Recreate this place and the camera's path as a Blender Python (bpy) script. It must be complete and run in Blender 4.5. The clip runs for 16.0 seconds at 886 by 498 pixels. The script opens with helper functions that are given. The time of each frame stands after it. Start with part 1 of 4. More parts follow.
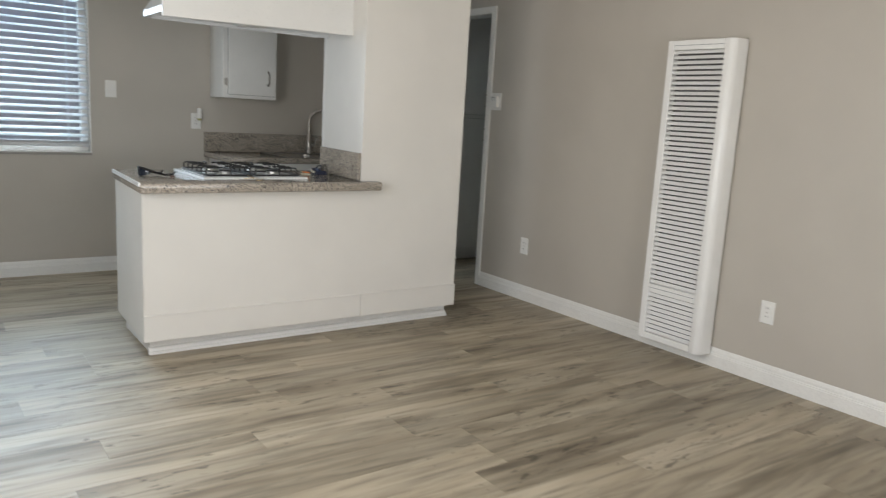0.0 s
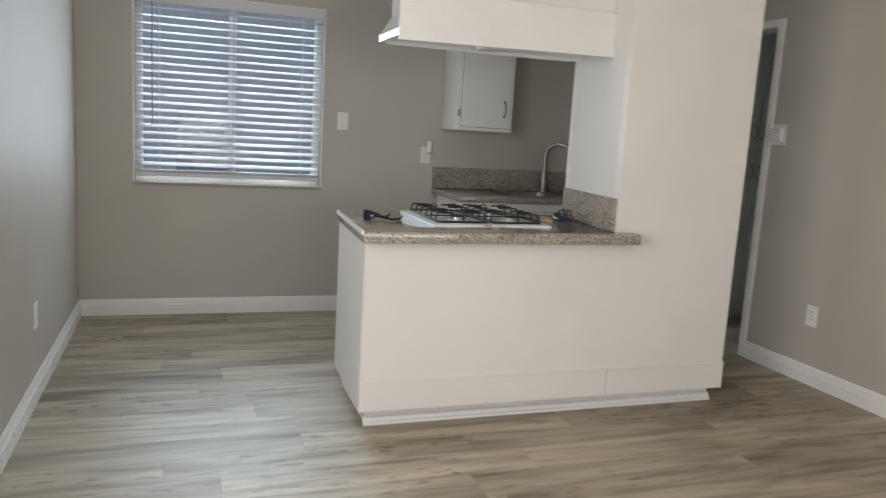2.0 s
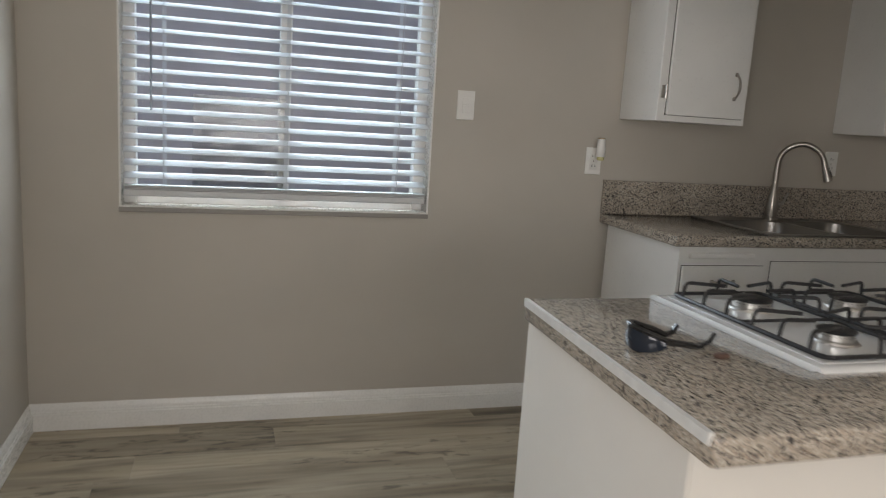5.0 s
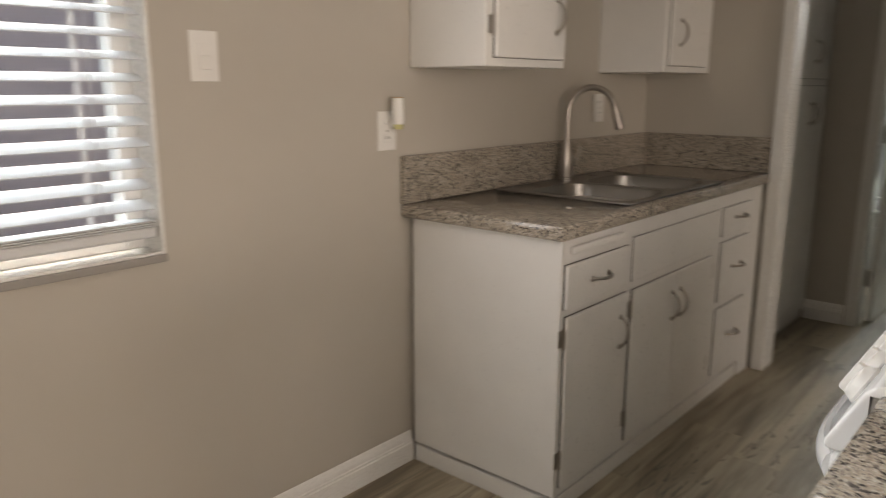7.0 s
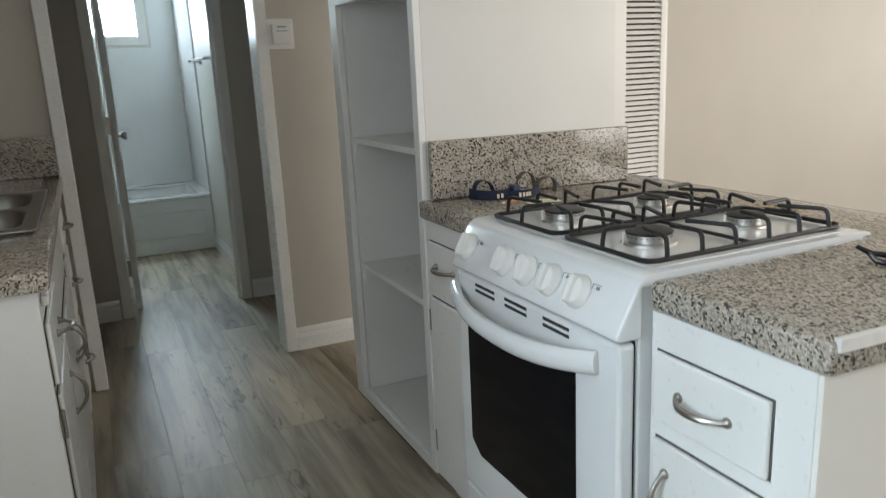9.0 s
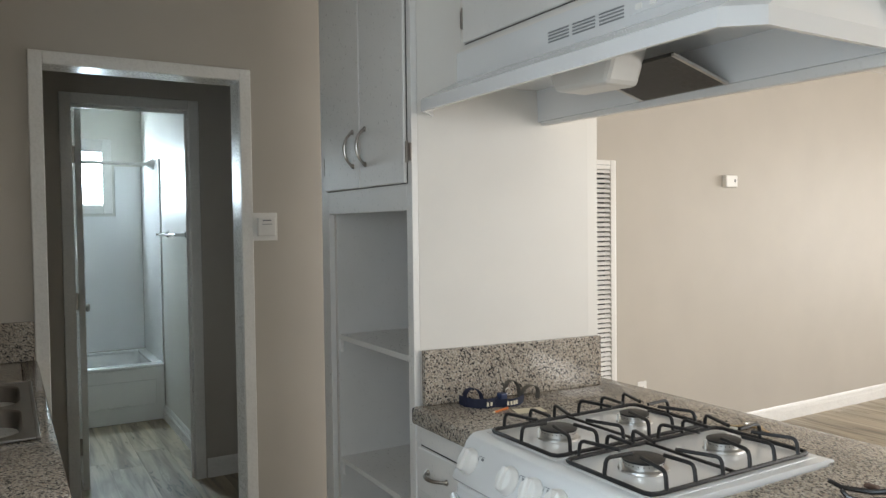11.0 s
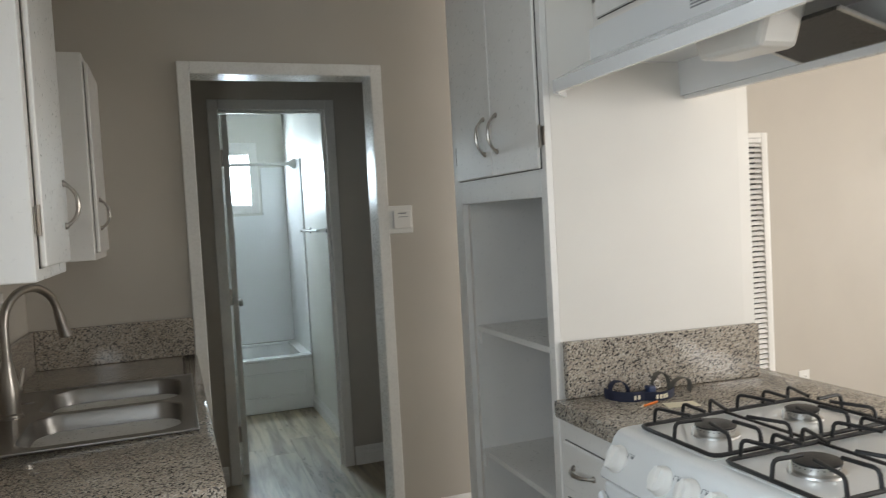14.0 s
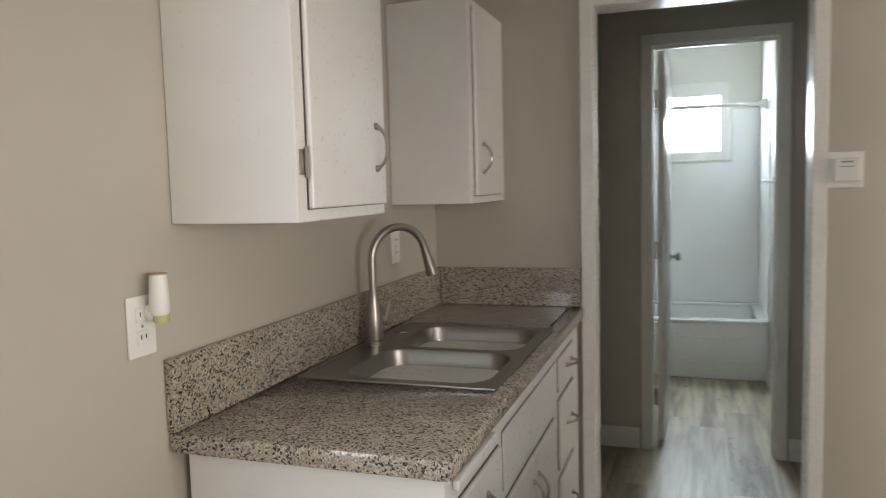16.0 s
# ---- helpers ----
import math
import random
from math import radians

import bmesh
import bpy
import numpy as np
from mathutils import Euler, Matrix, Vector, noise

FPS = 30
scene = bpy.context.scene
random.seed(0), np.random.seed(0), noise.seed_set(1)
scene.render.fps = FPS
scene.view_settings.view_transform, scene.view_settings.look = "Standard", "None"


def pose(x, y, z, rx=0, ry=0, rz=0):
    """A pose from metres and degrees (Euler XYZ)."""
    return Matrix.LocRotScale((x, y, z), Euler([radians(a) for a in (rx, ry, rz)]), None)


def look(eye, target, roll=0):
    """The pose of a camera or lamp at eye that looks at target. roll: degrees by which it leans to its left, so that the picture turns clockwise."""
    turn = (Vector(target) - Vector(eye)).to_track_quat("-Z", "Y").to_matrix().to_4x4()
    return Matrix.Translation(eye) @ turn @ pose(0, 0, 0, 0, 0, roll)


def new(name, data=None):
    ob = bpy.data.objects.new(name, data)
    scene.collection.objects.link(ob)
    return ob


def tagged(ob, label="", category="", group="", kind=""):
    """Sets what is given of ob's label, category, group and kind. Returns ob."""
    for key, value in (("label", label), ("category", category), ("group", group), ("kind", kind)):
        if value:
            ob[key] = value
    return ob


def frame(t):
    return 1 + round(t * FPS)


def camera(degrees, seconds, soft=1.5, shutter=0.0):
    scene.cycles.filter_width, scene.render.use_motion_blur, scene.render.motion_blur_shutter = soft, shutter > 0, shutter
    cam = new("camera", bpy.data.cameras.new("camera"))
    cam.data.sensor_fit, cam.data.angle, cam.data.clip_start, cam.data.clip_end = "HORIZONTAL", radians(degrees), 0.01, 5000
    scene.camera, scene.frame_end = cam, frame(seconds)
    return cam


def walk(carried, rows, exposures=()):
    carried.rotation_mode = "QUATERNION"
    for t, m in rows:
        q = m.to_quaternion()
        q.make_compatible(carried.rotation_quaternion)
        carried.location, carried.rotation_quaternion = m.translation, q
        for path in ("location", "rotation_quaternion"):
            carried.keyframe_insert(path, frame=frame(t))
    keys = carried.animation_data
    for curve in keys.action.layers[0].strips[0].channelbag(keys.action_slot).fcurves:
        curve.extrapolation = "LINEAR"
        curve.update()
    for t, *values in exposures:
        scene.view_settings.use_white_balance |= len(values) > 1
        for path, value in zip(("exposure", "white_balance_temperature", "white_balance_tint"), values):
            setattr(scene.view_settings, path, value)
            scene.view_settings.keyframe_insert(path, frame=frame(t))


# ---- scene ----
cam = camera(61.7, 16.0, soft=1.1, shutter=0.5)
PATH = [
    (0, (0.287, 0.764, 1.281), (1.444, 2.356, 0.926), 3.3),
    (0.5, (0.284, 0.877, 1.308), (1.341, 2.543, 0.979), 3.0),
    (1, (0.318, 0.991, 1.3), (1.238, 2.737, 0.977), 2.9),
    (1.5, (0.403, 1.212, 1.305), (1.183, 3.025, 0.979), 3.1),
    (2, (0.471, 1.486, 1.308), (1.13, 3.348, 0.993), 3.4),
    (2.5, (0.455, 1.821, 1.332), (1.066, 3.701, 1.025), 3.6),
    (3, (0.484, 2.151, 1.313), (1.049, 4.046, 1.009), 3.8),
    (3.5, (0.54, 2.495, 1.31), (1.101, 4.389, 0.994), 4.0),
    (4, (0.515, 2.88, 1.31), (1.071, 4.771, 0.973), 4.1),
    (4.2, (0.533, 3.035, 1.302), (1.075, 4.93, 0.958), 4.0),
    (6.3, (0.498, 4.494, 1.265), (1.489, 6.185, 0.869), 0.5),
    (6.5, (0.48, 4.629, 1.263), (1.618, 6.222, 0.856), 0.5),
    (7, (0.488, 4.969, 1.264), (1.965, 6.248, 0.833), 0.1),
    (7.5, (0.63, 5.263, 1.254), (2.433, 6.008, 0.814), -0.0),
    (8, (0.78, 5.441, 1.267), (2.739, 5.458, 0.865), -1.8),
    (8.5, (0.807, 5.689, 1.253), (2.671, 5.089, 0.847), -3.9),
    (9, (0.634, 5.897, 1.225), (2.392, 5.069, 0.755), -2.7),
    (9.5, (0.624, 6.026, 1.239), (2.305, 5.055, 0.759), -2.6),
    (10, (0.643, 6.083, 1.312), (2.321, 5.03, 1.034), -1.7),
    (10.2, (0.612, 6.084, 1.359), (2.285, 5.005, 1.17), -1.4),
    (12.3, (0.591, 6.11, 1.409), (2.39, 5.234, 1.415), -0.2),
    (12.5, (0.592, 6.112, 1.409), (2.404, 5.266, 1.401), -0.3),
    (13, (0.592, 6.103, 1.411), (2.426, 5.307, 1.372), -1.1),
    (13.5, (0.603, 6.094, 1.403), (2.456, 5.342, 1.342), -2.0),
    (14, (0.649, 6.065, 1.399), (2.526, 5.379, 1.314), -3.1),
    (14.5, (0.682, 5.958, 1.385), (2.628, 5.511, 1.275), -3.7),
    (15, (0.69, 5.802, 1.385), (2.684, 5.74, 1.256), -3.0),
    (15.5, (0.797, 5.692, 1.38), (2.762, 6.031, 1.229), -2.2),
    (16, (0.954, 5.586, 1.384), (2.84, 6.228, 1.212), -1.5),
]
EXPOSURES = [
    (0.0, 0.55, 6250, 10), (1.5, 0.54, 6350, 13), (3.5, 0.36, 6450, 13), (4.2, 0.36, 6400, 11), (6.3, 0.78, 7700, 21), (7.0, 0.98, 7900, 21), (7.5, 1.12, 7700, 20), (8.0, 1.06, 7100, 15), (9.0, 0.88, 6600, 10),
    (10.0, 0.86, 6600, 11), (12.5, 0.95, 6700, 11), (14.5, 1.06, 6700, 12), (16.0, 1.38, 7100, 16),
]
walk(cam, [(t, look(eye, target, roll)) for t, eye, target, roll in PATH], EXPOSURES)

# ---- world, sun, large lights ----
SUN_EL, SUN_AZ = radians(77), radians(8)
world = bpy.data.worlds.new("world")
scene.world = world
world.use_nodes = True
wn = world.node_tree.nodes
sky = wn.new("ShaderNodeTexSky")
sky.sky_type, sky.sun_disc, sky.sun_elevation, sky.sun_rotation = "NISHITA", False, SUN_EL, SUN_AZ
world.node_tree.links.new(sky.outputs[0], wn["Background"].inputs["Color"])
wn["Background"].inputs["Strength"].default_value = 0.12

sun_data = bpy.data.lights.new("sun", "SUN")
sun_data.energy, sun_data.angle, sun_data.color = 2.1, radians(0.6), (1.0, 0.95, 0.88)
sun = new("sun", sun_data)
sun.matrix_world = look((10 * math.cos(SUN_EL) * math.sin(SUN_AZ), 10 * math.cos(SUN_EL) * math.cos(SUN_AZ), 10 * math.sin(SUN_EL)), (0, 0, 0))


def window_light(name, eye, target, w, h, watts, colour):
    data = bpy.data.lights.new(name, "AREA")
    data.shape, data.size, data.size_y, data.energy, data.color = "RECTANGLE", w, h, watts, colour
    ob = new(name, data)
    ob.matrix_world = look(eye, target)
    return ob


window_light("light_south_window", (1.55, -1.66, 1.35), (1.55, 5, 1.35), 2.6, 1.5, 45, (1.0, 0.975, 0.93))
# unseen west window, assumed and placed to light the west-facing sides
window_light("light_assumed_west_window", (-0.22, 2.58, 1.38), (5, 2.58, 1.38), 1.75, 1.3, 35, (1.0, 0.975, 0.93))
window_light("light_north_window", (0.763, 6.578, 1.46), (0.763, 0.0, 1.30), 1.15, 1.1, 10, (0.78, 0.90, 1.0))
yard = window_light("light_yard_sky", (0.765, 7.05, 1.66), (0.765, 7.05 - math.cos(radians(47)), 1.66 - math.sin(radians(47))), 1.15, 1.0, 6.5, (0.62, 0.84, 1.0))
yard.data.spread = radians(75)
window_light("light_bath_window", (7.24, 5.58, 1.82), (4.0, 5.58, 1.82), 0.44, 0.42, 16, (0.68, 0.87, 1.0))


# ---- materials ----
def mat(name, colour, rough=0.5, metal=0.0, spread=0.06, scale=6.0, fine=180.0, bump=0.04, coat=0.0, vary=0.08):
    """A painted or plain surface: slow blotches, fine grain and a slight relief."""
    m = bpy.data.materials.new(name)
    m.use_nodes = True
    n, l = m.node_tree.nodes, m.node_tree.links
    b = n["Principled BSDF"]
    b.inputs["Roughness"].default_value, b.inputs["Metallic"].default_value = rough, metal
    if coat:
        b.inputs["Coat Weight"].default_value, b.inputs["Coat Roughness"].default_value = coat, 0.12
    co = n.new("ShaderNodeNewGeometry")
    big, small = n.new("ShaderNodeTexNoise"), n.new("ShaderNodeTexNoise")
    big.inputs["Scale"].default_value, small.inputs["Scale"].default_value = scale, fine
    big.inputs["Detail"].default_value, small.inputs["Detail"].default_value = 5, 3
    for t in (big, small):
        l.new(co.outputs["Position"], t.inputs["Vector"])
    ramp = n.new("ShaderNodeValToRGB")
    lo, hi = [c * (1 - spread) for c in colour], [min(1, c * (1 + spread)) for c in colour]
    ramp.color_ramp.elements[0].position, ramp.color_ramp.elements[1].position = 0.3, 0.7
    ramp.color_ramp.elements[0].color, ramp.color_ramp.elements[1].color = (*lo, 1), (*hi, 1)
    l.new(big.outputs["Fac"], ramp.inputs["Fac"])
    l.new(ramp.outputs[0], b.inputs["Base Color"])
    r = n.new("ShaderNodeMapRange")
    r.inputs["To Min"].default_value, r.inputs["To Max"].default_value = max(0.02, rough - vary), min(1, rough + vary)
    l.new(small.outputs["Fac"], r.inputs["Value"])
    l.new(r.outputs[0], b.inputs["Roughness"])
    bp = n.new("ShaderNodeBump")
    bp.inputs["Strength"].default_value, bp.inputs["Distance"].default_value = bump, 0.002
    mix = n.new("ShaderNodeMath")
    mix.operation = "ADD"
    l.new(small.outputs["Fac"], mix.inputs[0])
    l.new(big.outputs["Fac"], mix.inputs[1])
    l.new(mix.outputs[0], bp.inputs["Height"])
    l.new(bp.outputs[0], b.inputs["Normal"])
    return m


def granite_material():
    m = bpy.data.materials.new("speckled_granite")
    m.use_nodes = True
    n, l = m.node_tree.nodes, m.node_tree.links
    b = n["Principled BSDF"]
    b.inputs["Roughness"].default_value = 0.11
    co = n.new("ShaderNodeNewGeometry")
    warp = n.new("ShaderNodeTexNoise")
    warp.inputs["Scale"].default_value, warp.inputs["Detail"].default_value = 45, 4
    l.new(co.outputs["Position"], warp.inputs["Vector"])
    add = n.new("ShaderNodeVectorMath")
    add.operation = "MULTIPLY_ADD"
    add.inputs[1].default_value = (0.011, 0.011, 0.011)
    l.new(warp.outputs["Color"], add.inputs[0])
    l.new(co.outputs["Position"], add.inputs[2])

    def cells(scale, stops):
        v = n.new("ShaderNodeTexVoronoi")
        v.inputs["Scale"].default_value = scale
        l.new(add.outputs[0], v.inputs["Vector"])
        sep = n.new("ShaderNodeSeparateColor")
        l.new(v.outputs["Color"], sep.inputs[0])
        r = n.new("ShaderNodeValToRGB")
        r.color_ramp.interpolation = "CONSTANT"
        els = r.color_ramp.elements
        while len(els) < len(stops):
            els.new(0.5)
        for e, (p, c) in zip(els, stops):
            e.position, e.color = p, (*c, 1)
        l.new(sep.outputs[0], r.inputs["Fac"])
        return r, sep

    base, _ = cells(300, [(0.0, (0.41, 0.355, 0.29)), (0.30, (0.49, 0.435, 0.365)), (0.54, (0.34, 0.30, 0.255)), (0.70, (0.57, 0.52, 0.45)), (0.87, (0.23, 0.20, 0.175)), (0.94, (0.42, 0.325, 0.255))])
    dark, sep = cells(245, [(0.0, (0.045, 0.044, 0.042)), (0.42, (0.11, 0.098, 0.09)), (0.72, (0.22, 0.195, 0.175))])
    cut = n.new("ShaderNodeMath")
    cut.operation = "GREATER_THAN"
    cut.inputs[1].default_value = 0.76
    l.new(sep.outputs[1], cut.inputs[0])
    mx = n.new("ShaderNodeMix")
    mx.data_type = "RGBA"
    l.new(cut.outputs[0], mx.inputs["Factor"])
    l.new(base.outputs[0], mx.inputs["A"])
    l.new(dark.outputs[0], mx.inputs["B"])
    slow = n.new("ShaderNodeTexNoise")
    slow.inputs["Scale"].default_value = 9
    l.new(co.outputs["Position"], slow.inputs["Vector"])
    sr = n.new("ShaderNodeMapRange")
    sr.inputs["To Min"].default_value, sr.inputs["To Max"].default_value = 0.64, 1.06
    l.new(slow.outputs["Fac"], sr.inputs["Value"])
    tint = n.new("ShaderNodeVectorMath")
    tint.operation = "SCALE"
    l.new(mx.outputs["Result"], tint.inputs[0])
    l.new(sr.outputs[0], tint.inputs["Scale"])
    l.new(tint.outputs[0], b.inputs["Base Color"])
    return m


def plank_material():
    m = bpy.data.materials.new("greige_oak_vinyl")
    m.use_nodes = True
    n, l = m.node_tree.nodes, m.node_tree.links
    b = n["Principled BSDF"]
    tc, info = n.new("ShaderNodeTexCoord"), n.new("ShaderNodeObjectInfo")
    shift = n.new("ShaderNodeVectorMath")
    shift.operation = "MULTIPLY_ADD"
    shift.inputs[1].default_value = (57.0, 23.0, 11.0)
    l.new(info.outputs["Random"], shift.inputs[0])
    l.new(tc.outputs["Object"], shift.inputs[2])

    def stretched(sx, sy, detail, rough, dist):
        mp = n.new("ShaderNodeMapping")
        mp.inputs["Scale"].default_value = (sx, sy, 1)
        l.new(shift.outputs[0], mp.inputs["Vector"])
        t = n.new("ShaderNodeTexNoise")
        t.inputs["Scale"].default_value, t.inputs["Detail"].default_value = 1.0, detail
        t.inputs["Roughness"].default_value, t.inputs["Distortion"].default_value = rough, dist
        l.new(mp.outputs[0], t.inputs["Vector"])
        return t

    bands, streaks = stretched(1.1, 7.5, 3, 0.5, 0.5), stretched(1.6, 20, 4, 0.55, 0.9)
    grain, knots, patch = stretched(5, 120, 5, 0.6, 0.2), stretched(9, 42, 2, 0.5, 0.9), stretched(1.3, 3.4, 2, 0.5, 0.0)
    ramp = n.new("ShaderNodeValToRGB")
    els = ramp.color_ramp.elements
    els.new(0.5)
    for e, (p, c) in zip(els, ((0.30, (0.205, 0.165, 0.115)), (0.47, (0.385, 0.325, 0.235)), (0.68, (0.475, 0.412, 0.310)))):
        e.position, e.color = p, (*c, 1)
    l.new(bands.outputs["Fac"], ramp.inputs["Fac"])
    gr = n.new("ShaderNodeMapRange")
    gr.inputs["From Min"].default_value, gr.inputs["From Max"].default_value = 0.25, 0.75
    gr.inputs["To Min"].default_value, gr.inputs["To Max"].default_value = 0.90, 1.08
    l.new(grain.outputs["Fac"], gr.inputs["Value"])
    both = n.new("ShaderNodeMath")
    both.operation = "MULTIPLY_ADD"
    both.inputs[1].default_value = 0.55
    l.new(patch.outputs["Fac"], both.inputs[0])
    l.new(knots.outputs["Fac"], both.inputs[2])
    kr = n.new("ShaderNodeMapRange")
    kr.inputs["From Min"].default_value, kr.inputs["From Max"].default_value = 0.915, 1.01
    kr.inputs["To Min"].default_value, kr.inputs["To Max"].default_value = 1.0, 0.45
    l.new(both.outputs[0], kr.inputs["Value"])
    pr = n.new("ShaderNodeMapRange")
    pr.inputs["To Min"].default_value, pr.inputs["To Max"].default_value = 0.78, 1.08
    l.new(info.outputs["Random"], pr.inputs["Value"])
    v = ramp.outputs[0]
    st = n.new("ShaderNodeMapRange")
    st.inputs["From Min"].default_value, st.inputs["From Max"].default_value = 0.30, 0.56
    st.inputs["To Min"].default_value, st.inputs["To Max"].default_value = 0.56, 1.05
    l.new(streaks.outputs["Fac"], st.inputs["Value"])
    for f in (gr, kr, pr, st):
        s = n.new("ShaderNodeVectorMath")
        s.operation = "SCALE"
        l.new(v, s.inputs[0])
        l.new(f.outputs[0], s.inputs["Scale"])
        v = s.outputs[0]
    l.new(v, b.inputs["Base Color"])
    rr = n.new("ShaderNodeMapRange")
    rr.inputs["To Min"].default_value, rr.inputs["To Max"].default_value = 0.37, 0.54
    l.new(grain.outputs["Fac"], rr.inputs["Value"])
    l.new(rr.outputs[0], b.inputs["Roughness"])
    bp = n.new("ShaderNodeBump")
    bp.inputs["Strength"].default_value, bp.inputs["Distance"].default_value = 0.12, 0.001
    l.new(grain.outputs["Fac"], bp.inputs["Height"])
    l.new(bp.outputs[0], b.inputs["Normal"])
    return m


def glass_material(name, colour, rough=0.0):
    m = bpy.data.materials.new(name)
    m.use_nodes = True
    b = m.node_tree.nodes["Principled BSDF"]
    b.inputs["Base Color"].default_value = (*colour, 1)
    b.inputs["Transmission Weight"].default_value, b.inputs["Roughness"].default_value, b.inputs["IOR"].default_value = 1.0, rough, 1.45
    return m


WALL = mat("greige_wall_paint", (0.477, 0.441, 0.388), 0.5, spread=0.03, scale=3, fine=260, bump=0.10)
BATHWALL = mat("pale_bathroom_paint", (0.66, 0.65, 0.60), 0.45, spread=0.03, scale=3, fine=220, bump=0.08)
CREAM = mat("warm_white_wall_paint", (0.71, 0.685, 0.64), 0.45, spread=0.03, scale=3, fine=220, bump=0.10)
WHITE = mat("gloss_white_trim_paint", (0.78, 0.77, 0.74), 0.28, spread=0.025, scale=7, fine=120, bump=0.06)
CAB = mat("white_cabinet_enamel", (0.73, 0.72, 0.695), 0.30, spread=0.03, scale=5, fine=90, bump=0.10)
CEIL = mat("popcorn_ceiling", (0.78, 0.76, 0.72), 0.9, spread=0.05, scale=60, fine=140, bump=1.0)
GRANITE = granite_material()
PLANK = plank_material()
SUBFLOOR = mat("dark_floor_joint", (0.20, 0.17, 0.13), 0.8)
STEEL = mat("brushed_stainless", (0.29, 0.277, 0.262), 0.34, 1.0, spread=0.03, scale=9, fine=300, bump=0.01, vary=0.03)
NICKEL = mat("satin_nickel", (0.37, 0.345, 0.315), 0.32, 1.0, spread=0.02, scale=12, bump=0.005, vary=0.03)
CHROME = mat("chrome", (0.75, 0.75, 0.76), 0.12, 1.0, spread=0.02, bump=0.0, vary=0.02)
ENAMEL = mat("white_range_enamel", (0.74, 0.75, 0.75), 0.16, spread=0.01, scale=4, bump=0.01, coat=0.4, vary=0.03)
PLASTIC = mat("white_plastic", (0.78, 0.77, 0.74), 0.35, spread=0.015, scale=30, bump=0.02)
HEATER = mat("white_heater_enamel", (0.80, 0.79, 0.77), 0.30, spread=0.02, scale=8, bump=0.03)
# dark grey for the shade round cabinet fronts
GAP = mat("joint_shade", (0.09, 0.085, 0.08), 0.8)
DARK = mat("dark_cavity", (0.03, 0.028, 0.026), 0.7)
BLACK = mat("black_cast_iron", (0.010, 0.010, 0.011), 0.45, spread=0.2, scale=60, bump=0.15)
BLACKPL = mat("black_gloss_plastic", (0.012, 0.012, 0.013), 0.18, spread=0.1)
OVENGLASS = mat("black_oven_glass", (0.006, 0.006, 0.007), 0.06, spread=0.1, bump=0.0)
ALU = mat("aluminium_burner", (0.55, 0.54, 0.52), 0.38, 1.0, spread=0.08, scale=60)
MESHM = mat("aluminium_filter_mesh", (0.07, 0.066, 0.06), 0.5, 0.6, spread=0.3, scale=150, fine=300, bump=0.8)
SLAT = mat("white_blind_vinyl", (0.64, 0.65, 0.66), 0.60, spread=0.02, scale=10, bump=0.02)
TUB = mat("white_tub_acrylic", (0.82, 0.83, 0.83), 0.16, spread=0.01, scale=3, bump=0.01, coat=0.3, vary=0.03)
NAVY = mat("navy_webbing", (0.011, 0.014, 0.036), 0.75, spread=0.2, scale=80, bump=0.3)
OLIVE = mat("grey_webbing", (0.10, 0.09, 0.075), 0.8, spread=0.2, scale=90, bump=0.3)
CARDS = mat("pale_card", (0.72, 0.66, 0.50), 0.6, spread=0.05, scale=40)
ORANGE = mat("orange_pencil_paint", (0.75, 0.20, 0.03), 0.4)
BRASS = mat("old_brass", (0.42, 0.31, 0.16), 0.35, 0.9, spread=0.15, scale=90)
AMBER = mat("amber_oil", (0.55, 0.52, 0.26), 0.15, spread=0.1)
PRINT = mat("grey_print", (0.22, 0.23, 0.24), 0.5)
STUCCO = mat("neighbour_stucco", (0.58, 0.52, 0.50), 0.85, spread=0.08, scale=4, fine=60, bump=0.6)
CONCRETE = mat("concrete_yard", (0.25, 0.24, 0.23), 0.85, spread=0.12, scale=3, fine=80, bump=0.4)
GLASS = glass_material("clear_window_glass", (0.95, 0.98, 0.98))
GLASS.node_tree.nodes["Principled BSDF"].inputs["IOR"].default_value = 1.12
FROST = glass_material("frosted_window_glass", (0.95, 0.97, 0.97), 0.45)
FILM = glass_material("clear_plastic_film", (0.94, 0.95, 0.95), 0.06)
FILM.node_tree.nodes["Principled BSDF"].inputs["IOR"].default_value = 1.2
SMOKE = mat("dark_lens", (0.015, 0.02, 0.03), 0.05, spread=0.1, bump=0.0)
OVENGLASS.node_tree.nodes["Principled BSDF"].inputs["Specular IOR Level"].default_value = 0.18
SLAT.node_tree.nodes["Principled BSDF"].inputs["Specular IOR Level"].default_value = 0.2
LENS = mat("hood_lamp_lens", (0.66, 0.645, 0.61), 0.35)


# ---- builders ----
def box(bm, x0, x1, y0, y1, z0, z1, bev=0.0, seg=2):
    vs = [bm.verts.new((x, y, z)) for x in (x0, x1) for y in (y0, y1) for z in (z0, z1)]
    fs = [bm.faces.new([vs[i] for i in q]) for q in ((0, 1, 3, 2), (4, 6, 7, 5), (0, 4, 5, 1), (2, 3, 7, 6), (0, 2, 6, 4), (1, 5, 7, 3))]
    if bev:
        es = {e for f in fs for e in f.edges}
        bmesh.ops.bevel(bm, geom=list(es), offset=bev, segments=seg, affect="EDGES", profile=0.5)
    return bm


def boxes(*specs, bev=0.0, seg=2):
    bm = bmesh.new()
    for s in specs:
        box(bm, *s, bev=bev, seg=seg)
    return bm


